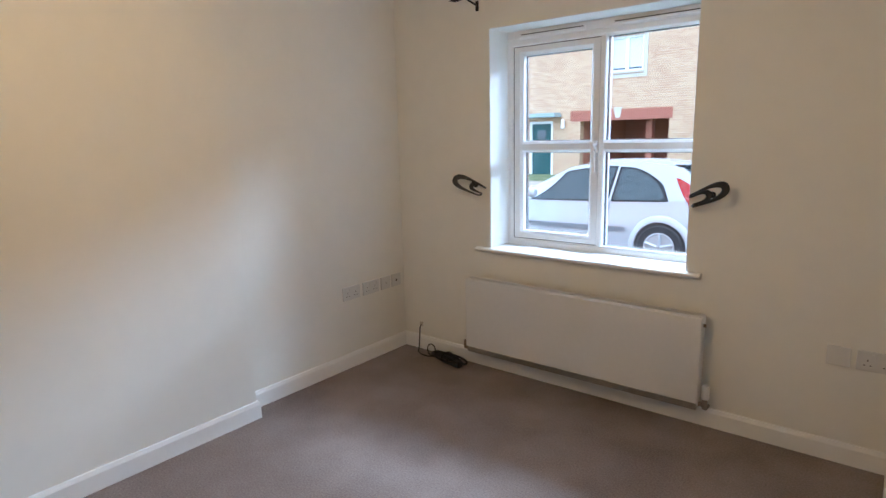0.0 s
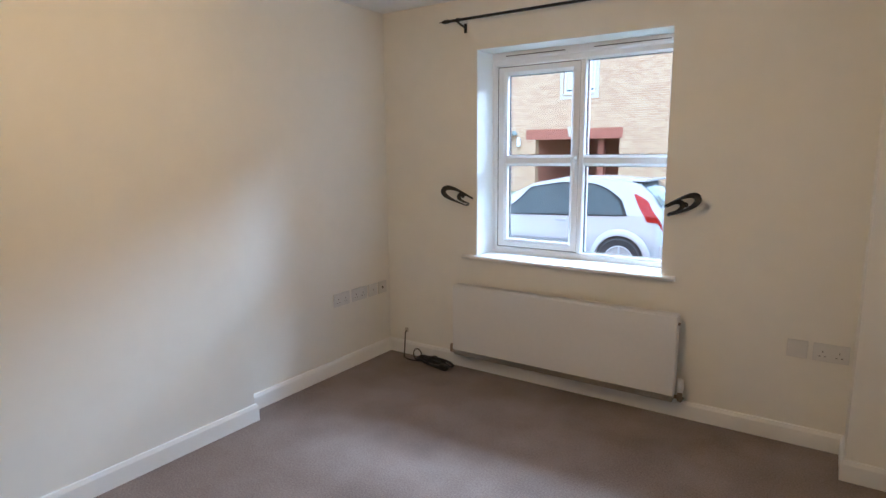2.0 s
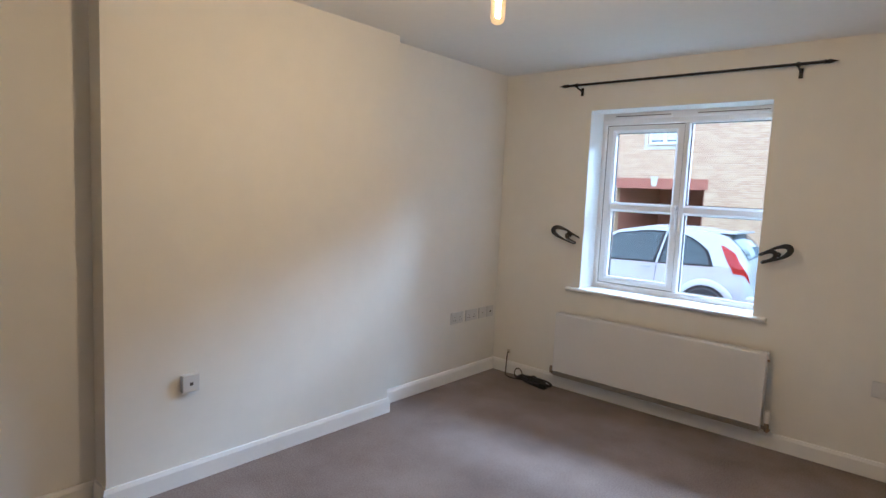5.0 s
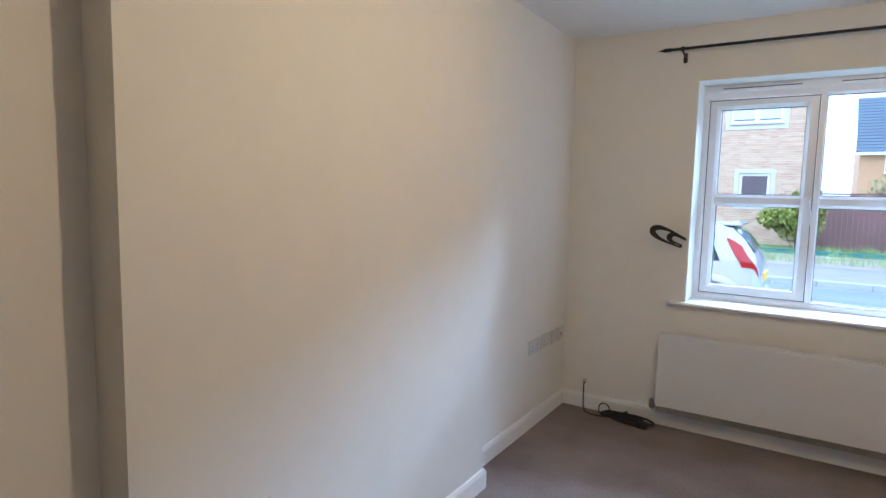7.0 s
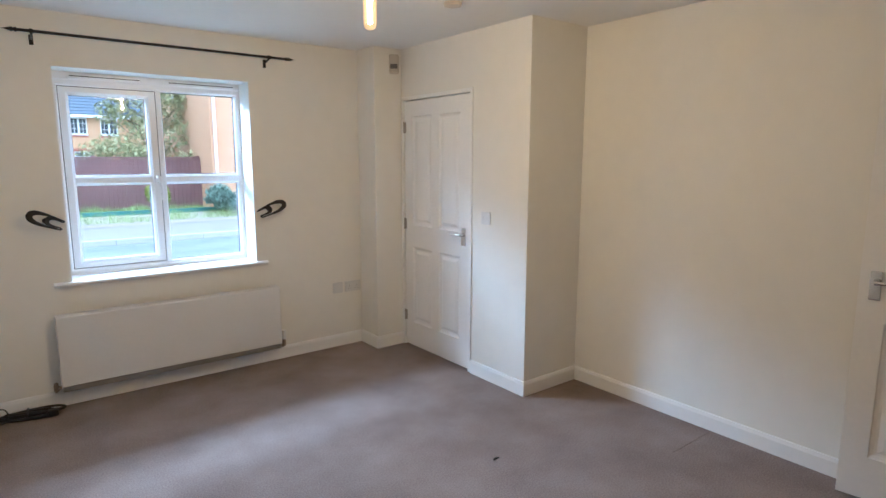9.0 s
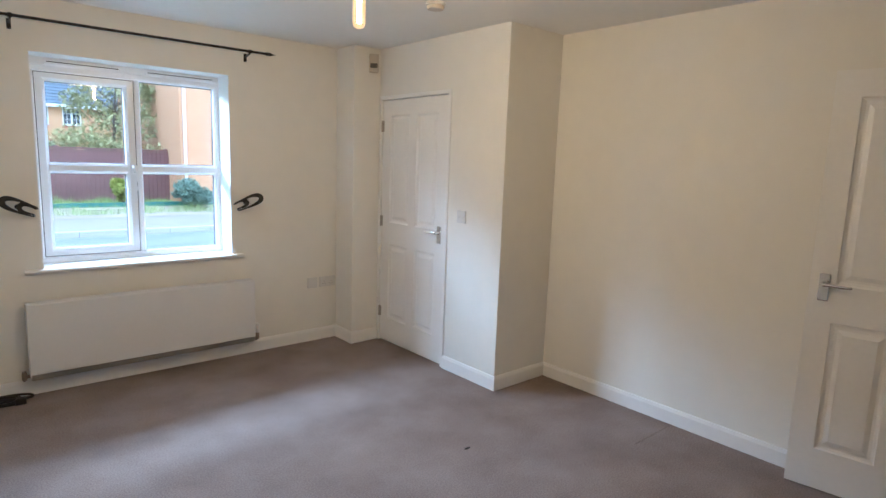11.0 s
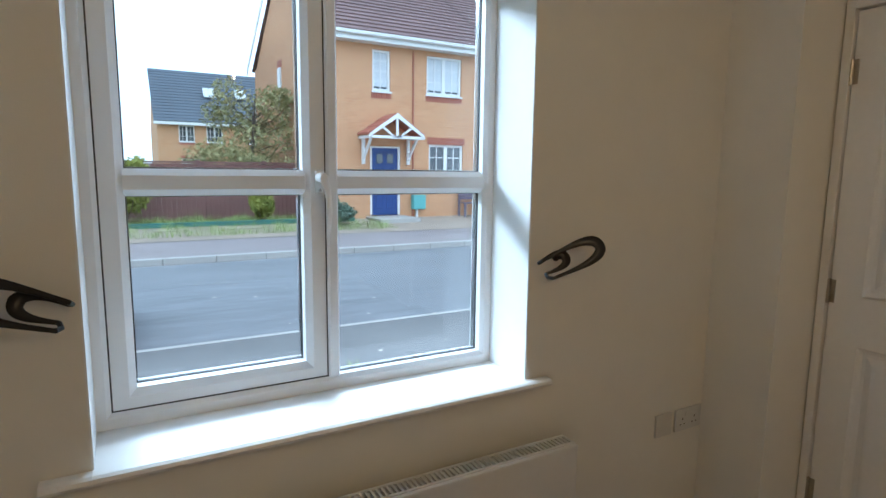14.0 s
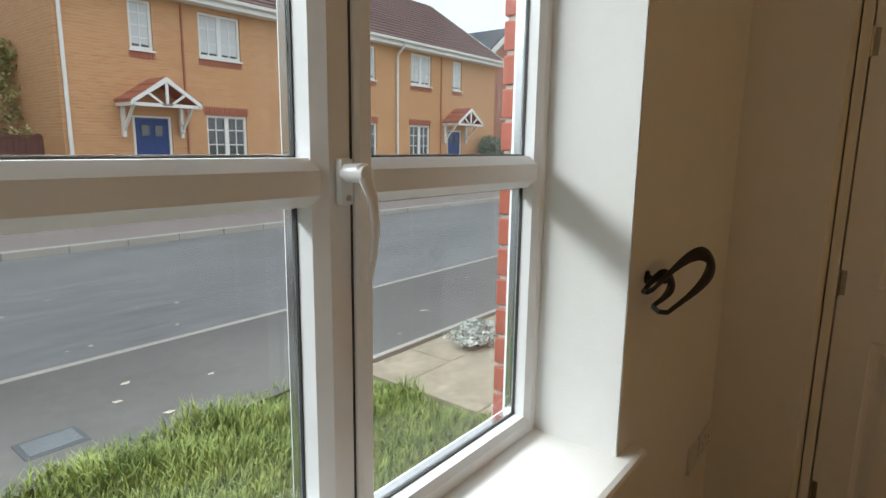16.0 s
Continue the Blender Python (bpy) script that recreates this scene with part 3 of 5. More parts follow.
def holdback(x, s):
    """A black open-loop hold-back; s: -1 for the one west of the window, 1 for the east. It springs from a post by the reveal."""
    e = thing("curtain_holdback", "black metal loop-shaped curtain hold-back on the wall", "curtain hold-back", "hold-backs beside the window")
    z, tilt = 1.150, radians(25)
    e1 = Vector((s * math.cos(tilt), 0, math.sin(tilt)))
    e2 = Vector((-s * math.sin(tilt), 0.45, math.cos(tilt))).normalized()

    def horseshoe(name, length, width, out, thick, slope):
        """A U of flat band, open towards the window, fattest at its closed end."""
        base = Vector((x, YN - out, z))
        pts, rs = [], []
        for i in range(33):
            th = math.pi * (i / 32 - 0.5)
            u = max(0.0, math.cos(th)) ** 0.62
            v = math.copysign(abs(math.sin(th)) ** 0.9, th) * (0.80 + 0.35 * u)
            pts.append(base + e1 * length * u + e2 * width / 2 * v + Vector((0, -slope * u, 0)))
            rs.append(0.005 + thick * u ** 2)
        smooth(part(name, tube(BM(), pts, rs, 10, 0.36, e2.cross(e1)), BLACKM, e), 60)
        return pts

    outer = horseshoe("outer_loop", 0.172, 0.076, 0.058, 0.0135, 0.050)
    inner = horseshoe("inner_loop", 0.080, 0.050, 0.032, 0.010, 0.020)
    for p, q in ((outer[0], inner[0]), (outer[-1], inner[-1])):
        part("tip", tube(BM(), [p, (p + q) / 2 - e1 * 0.008, q], 0.0055, 8), BLACKM, e)
    bm = lathe(BM(), [(0.015, 0), (0.015, -0.004), (0.006, -0.008), (0.006, -0.034), (0.010, -0.040), (0.006, -0.046)], (x + s * 0.078, YN, z + 0.028), "y", 14)
    smooth(part("post", bm, BLACKM, e))
    return e


holdback(-1.782, -1)
holdback(-0.553, 1)

# ---- cable on the floor ----
cable = thing("coiled_cable", "coiled black cable on the carpet by the skirting", "cable")
pts = [(-2.345, 3.188, 0.175), (-2.345, 3.175, 0.16), (-2.342, 3.165, 0.10), (-2.335, 3.15, 0.03), (-2.31, 3.11, 0.006), (-2.26, 3.085, 0.006), (-2.20, 3.08, 0.008), (-2.14, 3.10, 0.012)]
part("lead", tube(BM(), pts, 0.0045, 8), RUBBER, cable)
random.seed(5)
for k in range(7):
    ph, l, w = random.uniform(-0.3, 0.3), random.uniform(0.11, 0.15), random.uniform(0.015, 0.035)
    c = [(-2.05 + l * math.cos(a) + 0.01 * k - 0.02, 3.105 - 0.03 * math.cos(a) + w * math.sin(a) + 0.02 * ph, 0.008 + 0.005 * k + 0.006 * math.sin(2 * a + k)) for a in [i * math.tau / 22 for i in range(23)]]
    part("loop", tube(BM(), c, 0.0075, 6), RUBBER, cable)
part("raised_loop", tube(BM(), [(-2.18 + 0.035 * math.cos(a), 3.10, 0.05 + 0.042 * math.sin(a)) for a in [i * math.tau / 16 for i in range(17)]], 0.004, 6), RUBBER, cable)
part("tie", tube(BM(), [(-2.05 + 0.02 * math.cos(a) * 0.3, 3.10 + 0.05 * math.cos(a), 0.03 + 0.03 * math.sin(a)) for a in [i * math.tau / 12 for i in range(13)]], 0.005, 6), RUBBER, cable)
part("plug", blk(-1.955, -1.90, 3.035, 3.08, 0.002, 0.042, 0.008, 2), RUBBER, cable)
part("wall_clip", blk(-2.358, -2.332, YN - 0.014, YN, 0.165, 0.195, 0.003), CREAM, cable)

# ---- ceiling fittings ----
LX, LY = -0.93, 0.91
pend = thing("pendant_lamp", "bare lit bulb hanging on a white pendant flex", "pendant lamp")
smooth(part("ceiling_rose", lathe(BM(), [(0.05, 0.0), (0.048, -0.012), (0.030, -0.024), (0.008, -0.03)], (LX, LY, H), "z", 24), SOCKET, pend))
part("flex", tube(BM(), [(LX, LY, H - 0.028), (LX, LY, 2.255)], 0.0035, 8), SOCKET, pend)
smooth(part("lampholder", lathe(BM(), [(0.010, 0.055), (0.018, 0.045), (0.020, 0.0), (0.017, -0.004)], (LX, LY, 2.208), "z", 18), SOCKET, pend))
bulb = smooth(part("bulb", lathe(BM(), [(0.003, -0.086), (0.012, -0.084), (0.020, -0.078), (0.024, -0.066), (0.024, 0.07), (0.021, 0.09), (0.016, 0.10)], (LX, LY, 2.108), "z", 20), BULB, pend, "glowing warm bulb"))
part("filament", tube(BM(), [(LX, LY, 2.045), (LX, LY, 2.165)], 0.008, 12), FILAMENT, bulb, "glowing filament")

smk = thing("smoke_alarm", "round white smoke alarm on the ceiling", "smoke alarm")
smooth(part("base", lathe(BM(), [(0.055, 0), (0.055, -0.012), (0.048, -0.014)], (-0.02, 1.56, H), "z", 28), SOCKET, smk))
smooth(part("cover", lathe(BM(), [(0.047, -0.015), (0.050, -0.018), (0.046, -0.034), (0.02, -0.040), (0.004, -0.040)], (-0.02, 1.56, H), "z", 28), CREAM, smk))
pir = thing("motion_sensor", "cream alarm sensor in the corner above the door", "alarm sensor", at=pose(0.495, BY, 2.285, 0, 0, -35))
part("case", blk(-0.037, 0.037, -0.055, 0.0, -0.072, 0.068, 0.009, 2), CREAM, pir)
part("lens", blk(-0.028, 0.028, -0.060, -0.050, -0.040, -0.005, 0.003), DARKGAP, pir)
part("window_band", blk(-0.022, 0.022, -0.0545, -0.050, 0.012, 0.035, 0.002), SOCKET, pir)
setting("carpet_seam", prism(BM(), [(0.498, 0.0), (0.505, 0.004), (0.512, 0.0)], 0.66, XE - 0.017, "x"), CARPET, "slightly raised join in the carpet", "carpet seam")
fl = BM()
for i in range(5):
    box(fl, -0.155 + 0.006 * i, -0.143 + 0.006 * i, 1.03 + 0.004 * (i % 2), 1.038 + 0.004 * (i % 2), 0.0, 0.005, 0.001)
tagged(link("fluff", fl, CRUMB), "small dark scrap of fluff on the carpet", "debris")

# ---- outdoors: the ground ----
def sheet(prof, x0, x1):
    """A strip of ground along x with a profile of (y, z)."""
    bm = BM()
    a = [bm.verts.new((x0, y, z)) for y, z in prof]
    b = [bm.verts.new((x1, y, z)) for y, z in prof]
    for i in range(len(prof) - 1):
        bm.faces.new((a[i], b[i], b[i + 1], a[i + 1]))
    return bm


setting("ground", sheet([(-400, -0.50), (13.2, -0.50), (13.5, -0.30), (16.6, -0.12), (17.9, -0.04), (600, -0.04)], -600, 600), SOIL, "rough garden soil and thin grass", "ground")
setting("road", sheet([(7.82, -0.330), (10.5, -0.30), (13.24, -0.345)], -120, 160), ASPHALT, "worn pale grey asphalt road with darker patches", "road")
setting("footway_near", blk(-120, 160, 6.08, 7.76, -0.45, -0.30), FOOTWAY, "dark asphalt footway with scattered pale leaves", "pavement")
setting("kerb_near", blk(-120, 160, 7.755, 7.835, -0.46, -0.296, 0.008), KERB, "pale flush kerb stones along the road", "kerb")
setting("edging_near", blk(1.2, 40, 6.03, 6.085, -0.46, -0.285, 0.006), KERB, "thin concrete edging of the lawn", "edging")
bm = BM()
for i in range(30):
    box(bm, -12 + i * 0.915, -12 + i * 0.915 + 0.909, 13.22, 13.35, -0.45, -0.215, 0.012)
box(bm, 15.45, 90, 13.22, 13.35, -0.45, -0.215)
box(bm, -60, -12.01, 13.22, 13.35, -0.45, -0.215)
setting("kerb_far", bm, KERB, "raised pale concrete kerb stones", "kerb")
setting("footway_far", sheet([(13.34, -0.222), (15.25, -0.156)], -60, 90), PAVERS, "reddish brick-paved footway", "pavement")
setting("front_gardens", sheet([(15.23, -0.150), (17.75, -0.02)], 3.3, 24), GRAVEL, "pale gravel strip in front of the terrace", "gravel")
setting("verge", sheet([(15.23, -0.146), (17.2, -0.05)], -14, 3.3), GRAVEL, "pale gravel and weeds beside the footway", "gravel")


def blades(name, label, x0, x1, y0, y1, n, h0, h1, z, material, seed, ragged=0.0):
    rng = np.random.default_rng(seed)
    x, y = rng.uniform(x0, x1, n), rng.uniform(y0, y1, n)
    tuft = 0.5 + 0.5 * np.sin(x * 5.1 + 2 * np.sin(y * 3.3)) * np.sin(y * 4.3 + 1.5 * np.sin(x * 2.1))
    if ragged:
        keep = (x < x1 - ragged * (0.5 + 0.5 * np.sin(y * 9))) & (y < y1 - 0.0 + ragged * 0.2 * np.sin(x * 7))
        x, y, tuft = x[keep], y[keep], tuft[keep]
        n = len(x)
    h = rng.uniform(h0, h1, n) * (0.40 + 1.15 * tuft ** 1.6)
    a, lean = rng.uniform(0, math.tau, n), rng.uniform(0.2, 0.9, n) * h
    w = rng.uniform(0.002, 0.0055, n)
    zero = np.full(n, z)
    p0 = np.stack([x - w * np.sin(a), y + w * np.cos(a), zero], 1)
    p1 = np.stack([x + w * np.sin(a), y - w * np.cos(a), zero], 1)
    m0 = np.stack([x + lean * 0.4 * np.cos(a) - w * 0.8 * np.sin(a), y + lean * 0.4 * np.sin(a) + w * 0.8 * np.cos(a), z + h * 0.65], 1)
    m1 = np.stack([x + lean * 0.4 * np.cos(a) + w * 0.8 * np.sin(a), y + lean * 0.4 * np.sin(a) - w * 0.8 * np.cos(a), z + h * 0.65], 1)
    t = np.stack([x + lean * np.cos(a), y + lean * np.sin(a), z + h], 1)
    v = np.stack([p0, p1, m1, m0, t], 1).reshape(-1, 3)
    k = 5 * np.arange(n)
    faces = [f for i in k.tolist() for f in ((i, i + 1, i + 2, i + 3), (i + 3, i + 2, i + 4))]
    me = bpy.data.meshes.new(name)
    me.from_pydata(v.tolist(), [], faces)
    me.materials.append(material)
    return tagged(new(name, me), label, "grass", kind="stuff")


setting("lawn_bed", blk(-7, 1.2, 3.54, 6.03, -0.45, -0.33), mat("turf", (0.055, 0.085, 0.025), 0.95, var=0.35, scale=2, fine=20, bump=0.8, bscale=40, col2=(0.11, 0.12, 0.05)), "short green lawn under the window", "lawn")
blades("lawn_grass", "uneven green grass blades of the lawn", -2.6, 1.26, 4.0, 6.17, 38000, 0.03, 0.11, -0.33, GRASS, 3, 0.12)
blades("lawn_edge_grass", "tall ragged grass tufts along the lawn's edge", -2.6, 1.35, 5.75, 6.24, 3200, 0.05, 0.15, -0.33, GRASS, 9, 0.2)
blades("far_lawn_grass", "bright green grass before the fence", -6.0, 3.3, 17.3, 18.9, 9000, 0.06, 0.22, -0.06, GRASS, 4)
blades("verge_weeds", "weeds and grass along the edging", -6.0, 4.8, 15.5, 17.3, 6000, 0.04, 0.26, -0.11, GRASS, 6)

# stone flags by the window
random.seed(11)
flags = tagged(new("stone_path"), "weathered beige stone flags beside the lawn", "path", kind="structure")
part("path_bed", blk(1.2, 4.4, 3.54, 6.03, -0.45, -0.332), SOIL, flags)
y = 3.62
while y < 5.9:
    x, hgt = 1.28, random.uniform(0.5, 0.72)
    hgt = min(hgt, 6.01 - y)
    while x < 3.4:
        w = random.uniform(0.55, 0.95)
        z = -0.312 + random.uniform(-0.003, 0.004)
        part("slab", blk(x, x + w - 0.008, y, y + hgt - 0.008, -0.36, z, 0.006), SLAB, flags)
        x += w
    y += hgt

# scattered pale leaves and litter on the footway and road
random.seed(8)
bm = BM()
for i in range(90):
    x, y, a, s = random.uniform(-4, 6), random.uniform(6.2, 11.5), random.uniform(0, 3), random.uniform(0.012, 0.03)
    z = -0.296 if y < 7.7 else -0.292
    bm.faces.new([bm.verts.new((x + s * math.cos(a + k * 1.57) * (1.6 if k % 2 else 0.8), y + s * math.sin(a + k * 1.57), z + 0.004 * (k % 2))) for k in range(4)])
tagged(link("fallen_leaves", bm, mat("pale_litter", (0.55, 0.50, 0.42), 0.8, var=0.2)), "scattered pale leaves on the footway and road", "leaves", kind="stuff")
cover = thing("drain_cover", "small grey utility cover in the footway", "drain cover")
part("frame", blk(-0.86, -0.52, 6.40, 6.66, -0.31, -0.296, 0.003), mat("cast_iron", (0.11, 0.12, 0.13), 0.6, metal=0.4, var=0.2), cover)
part("lid", blk(-0.83, -0.55, 6.43, 6.63, -0.30, -0.292, 0.003), mat("iron_lid", (0.15, 0.165, 0.18), 0.6, metal=0.1, var=0.3, fine=70), cover)


# ---- outdoor brick skin of this house, at the window's jamb ----
bm = BM()
JX = WX1 + 0.34                                         # the jamb's single bricks end here
for x0, x1, z0, z1 in ((-6, WX0, -0.45, 3.0), (JX, 6, -0.45, 3.0), (WX0, JX, -0.45, 0.68), (WX0, WX1 + 0.012, 0.68, WZ0 - 0.06), (WX0, WX1 + 0.012, WZ1, 3.0), (WX1 + 0.012, JX, 2.20, 3.0)):
    box(bm, x0, x1, 3.435, YO - 0.002, z0, z1)
setting("wall_outer_front", bm, BRICK_R, "red brick front wall of the house", "wall")
skin = setting("wall_brick_skin", blk(WX1 + 0.012, JX, 3.435, YO - 0.004, 0.68, 2.20), MORTAR, "red brick outer wall with pale mortar joints", "wall")
brick_a = blk(0, 0.215, 0, 0.090, 0, 0.065, 0.003)
me_a = bpy.data.meshes.new("brick")
brick_a.to_mesh(me_a)
brick_a.free()
me_a.materials.append(REDJAMB)
brick_b = blk(0, 0.1025, 0, 0.090, 0, 0.065, 0.003)
me_b = bpy.data.meshes.new("half_brick")
brick_b.to_mesh(me_b)
brick_b.free()
me_b.materials.append(REDJAMB)
for k in range(20):
    ob = new("brick", me_a if k % 2 else me_b)
    ob.parent = skin
    ob.location = (WX1 + 0.004, YO - 0.088, 0.70 + 0.075 * k)
    ob = new("brick", me_a)
    ob.parent = skin
    ob.location = (WX1 + 0.004 + (0.225 if k % 2 else 0.1125), YO - 0.088, 0.70 + 0.075 * k)
setting("outer_sill", blk(WX0, WX1 + 0.004, 3.502, YO + 0.01, WZ0 - 0.06, WZ0 - 0.045, 0.004), UPVC, "white plastic outer sill", "window sill")
setting("wall_outer_sides", prism(BM(), [(-2.91, -2.56), (-2.91, 3.43), (-3.0, 3.43), (-3.0, -2.56)], -0.4, 3.0, "z"), BRICK_R, "red brick side wall", "wall")


# ---- houses across the road ----
def facade(bm, x0, x1, z0, z1, y, holes, thick=0.30):
    """A wall along x with its face at y and openings (x0, x1, z0, z1) cut through it."""
    xs = sorted({x0, x1, *(h[0] for h in holes), *(h[1] for h in holes)})
    zs = sorted({z0, z1, *(h[2] for h in holes), *(h[3] for h in holes)})
    for a, b in zip(xs, xs[1:]):
        run = None
        for c, d in zip(zs, zs[1:]):
            inside = any(h[0] <= (a + b) / 2 <= h[1] and h[2] <= (c + d) / 2 <= h[3] for h in holes)
            if inside:
                if run:
                    box(bm, a, b, y, y + thick, *run)
                run = None
            else:
                run = (run[0] if run else c, d)
        if run:
            box(bm, a, b, y, y + thick, *run)
    return bm


def far_window(parent, x0, x1, z0, z1, y, lights=2, bars=True, net=False, red=("sill", "lintel"), stone=False):
    w = part("window", ring(BM(), x0, x1, z0, z1, [(0, y + 0.14), (0, y + 0.05), (0.06, y + 0.05), (0.075, y + 0.065), (0.075, y + 0.14)], lambda u, v, d: (u, d, v)), WHITEX, parent, "white plastic window frame")
    part("pane", blk(x0 + 0.06, x1 - 0.06, y + 0.10, y + 0.12, z0 + 0.06, z1 - 0.06), XGLASS, w)
    if net:
        part("net_curtain", blk(x0 + 0.08, x1 - 0.08, y + 0.092, y + 0.097, z0 + 0.12 * (z1 - z0), z1 - 0.08), NET, w, "white net curtain")
    bm = BM()
    for i in range(1, lights):
        x = x0 + (x1 - x0) * i / lights
        box(bm, x - 0.06, x + 0.06, y + 0.05, y + 0.13, z0 + 0.06, z1 - 0.06)
    if bars:
        for i in range(lights):
            a, b = x0 + (x1 - x0) * i / lights, x0 + (x1 - x0) * (i + 1) / lights
            box(bm, (a + b) / 2 - 0.014, (a + b) / 2 + 0.014, y + 0.075, y + 0.10, z0 + 0.07, z1 - 0.07)
            for q in (1 / 3, 2 / 3) if lights > 1 else (0.25, 0.5, 0.75):
                zz = z0 + (z1 - z0) * q
                box(bm, a + 0.07, b - 0.07, y + 0.077, y + 0.098, zz - 0.014, zz + 0.014)
    if len(bm.verts):
        part("glazing_bars", bm, WHITEX, w)
    else:
        bm.free()
    part("sill", blk(x0 - 0.03, x1 + 0.03, y - 0.05, y + 0.06, z0 - 0.05, z0 + 0.0), STONEX if stone else WHITEX, w)
    if "sill" in red:
        bm = BM()
        n = max(2, round((x1 - x0 + 0.06) / 0.075))
        for i in range(n):
            s = (x1 - x0 + 0.06) / n
            box(bm, x0 - 0.03 + i * s, x0 - 0.03 + (i + 1) * s - 0.008, y - 0.012, y + 0.02, z0 - 0.215, z0 - 0.052)
        part("brick_sill", bm, REDTRIM, w, "red soldier bricks under the window")
    if "lintel" in red:
        bm = BM()
        n = max(2, round((x1 - x0 + 0.12) / 0.075))
        for i in range(n):
            s = (x1 - x0 + 0.12) / n
            box(bm, x0 - 0.06 + i * s, x0 - 0.06 + (i + 1) * s - 0.008, y - 0.012, y + 0.02, z1 + 0.002, z1 + 0.215)
        part("brick_lintel", bm, REDTRIM, w, "red soldier bricks over the window")
    return w


def tiled_slope(bm, x0, x1, y0, z0, y1, z1, row=0.30):
    """A roof slope of overlapping tile courses from the eave (y0, z0) to the ridge (y1, z1)."""
    n = max(2, round(math.hypot(y1 - y0, z1 - z0) / row))
    dy, dz = (y1 - y0) / n, (z1 - z0) / n
    nl = math.hypot(dy, dz)
    uy, uz = -dz / nl * (1 if y1 > y0 else -1), abs(dy) / nl
    for i in range(n):
        a, b = (y0 + dy * i, z0 + dz * i), (y0 + dy * (i + 1.15), z0 + dz * (i + 1.15))
        prism(bm, [(a[0] + uy * 0.045, a[1] + uz * 0.045), (b[0] + uy * 0.005, b[1] + uz * 0.005), (b[0], b[1] - 0.03), (a[0], a[1] - 0.03)], x0, x1, "x")
    return bm


def canopy_door(parent, x0, x1, z0, y, colour, lamp_side=1):
    """A panelled front door with its white frame, step and gabled canopy."""
    z1 = z0 + 2.06
    d = part("door", blk(x0 + 0.07, x1 - 0.07, y + 0.06, y + 0.11, z0, z1 - 0.07), colour, parent, "panelled front door")
    bm = BM()
    box(bm, x0, x0 + 0.07, y + 0.03, y + 0.14, z0, z1)
    box(bm, x1 - 0.07, x1, y + 0.03, y + 0.14, z0, z1)
    box(bm, x0 + 0.07, x1 - 0.07, y + 0.03, y + 0.14, z1 - 0.07, z1)
    part("door_frame", bm, WHITEX, d)
    m = (x0 + x1) / 2
    for s in (-1, 1):
        part("door_light", blk(m + s * 0.17 - 0.10, m + s * 0.17 + 0.10, y + 0.052, y + 0.06, z1 - 0.52, z1 - 0.24, 0.01), XGLASS, d)
        part("door_panel", ring(BM(), m + s * 0.17 - 0.12, m + s * 0.17 + 0.12, z0 + 0.2, z0 + 0.85, [(0, y + 0.06), (0.02, y + 0.05), (0.05, y + 0.056)], lambda u, v, dd: (u, dd, v), True), colour, d)
    part("letterbox", blk(m - 0.13, m + 0.13, y + 0.05, y + 0.06, z0 + 0.98, z0 + 1.03), CHROME, d)
    part("step", blk(x0 - 0.15, x1 + 0.15, y - 1.1, y + 0.02, z0 - 0.30, z0 - 0.02, 0.015), KERB, d)
    yo, ze, za, hw = y - 0.85, z1 + 0.20, z1 + 0.78, (x1 - x0) / 2 + 0.33
    c = part("canopy", BM(), WHITEX, parent, "gabled porch canopy with white bargeboards")
    bm = BM()
    for s in (-1, 1):
        prism(bm, [(m + s * (hw + 0.06), ze - 0.02), (m + s * (hw + 0.02), ze + 0.10), (m, za + 0.10), (m, za - 0.03)], yo - 0.02, yo + 0.03)
        prism(bm, [(m + s * 0.02, ze), (m + s * 0.10, ze), (m + s * hw * 0.55, ze + 0.24), (m + s * hw * 0.48, ze + 0.28)], yo, yo + 0.025)
        box(bm, m + s * (hw - 0.10) - 0.04, m + s * (hw - 0.10) + 0.04, y - 0.10, y, ze - 0.75, ze)
        prism(bm, [(y - 0.06, ze - 0.65), (y, ze - 0.65), (yo + 0.25, ze), (yo + 0.15, ze)], m + s * (hw - 0.13), m + s * (hw - 0.07), "x")
    box(bm, m - hw, m + hw, yo, yo + 0.04, ze - 0.03, ze + 0.05)
    box(bm, m - 0.035, m + 0.035, yo, yo + 0.03, ze, za)
    for s in (-1, 1):
        box(bm, m + s * hw - 0.03, m + s * hw + 0.03, yo, y, ze - 0.03, ze + 0.05)
    part("canopy_timber", bm, WHITEX, c)
    bm = BM()
    for s in (-1, 1):
        for k in range(3):
            a, b = k / 3, (k + 1.12) / 3
            prism(bm, [(m + s * (hw + 0.06) * (1 - a), ze + 0.09 + (za - ze) * a + 0.04), (m + s * (hw + 0.06) * max(0, 1 - b), ze + 0.09 + (za - ze) * min(b, 1.0) + 0.015), (m + s * (hw + 0.06) * max(0, 1 - b), ze + 0.07 + (za - ze) * min(b, 1.0)), (m + s * (hw + 0.06) * (1 - a), ze + 0.07 + (za - ze) * a)], yo + 0.01, y)
    part("canopy_tiles", bm, REDTRIM, c)
    lx = x0 - 0.28 if lamp_side < 0 else x1 + 0.22
    bm = lathe(BM(), [(0.02, 0), (0.07, 0.03), (0.06, 0.20), (0.08, 0.22), (0.02, 0.28)], (lx, y - 0.11, z0 + 1.62), "z", 10)
    box(bm, lx - 0.03, lx + 0.03, y - 0.11, y, z0 + 1.66, z0 + 1.72)
    part("wall_lantern", bm, WHITEX, parent)


YT = 17.7


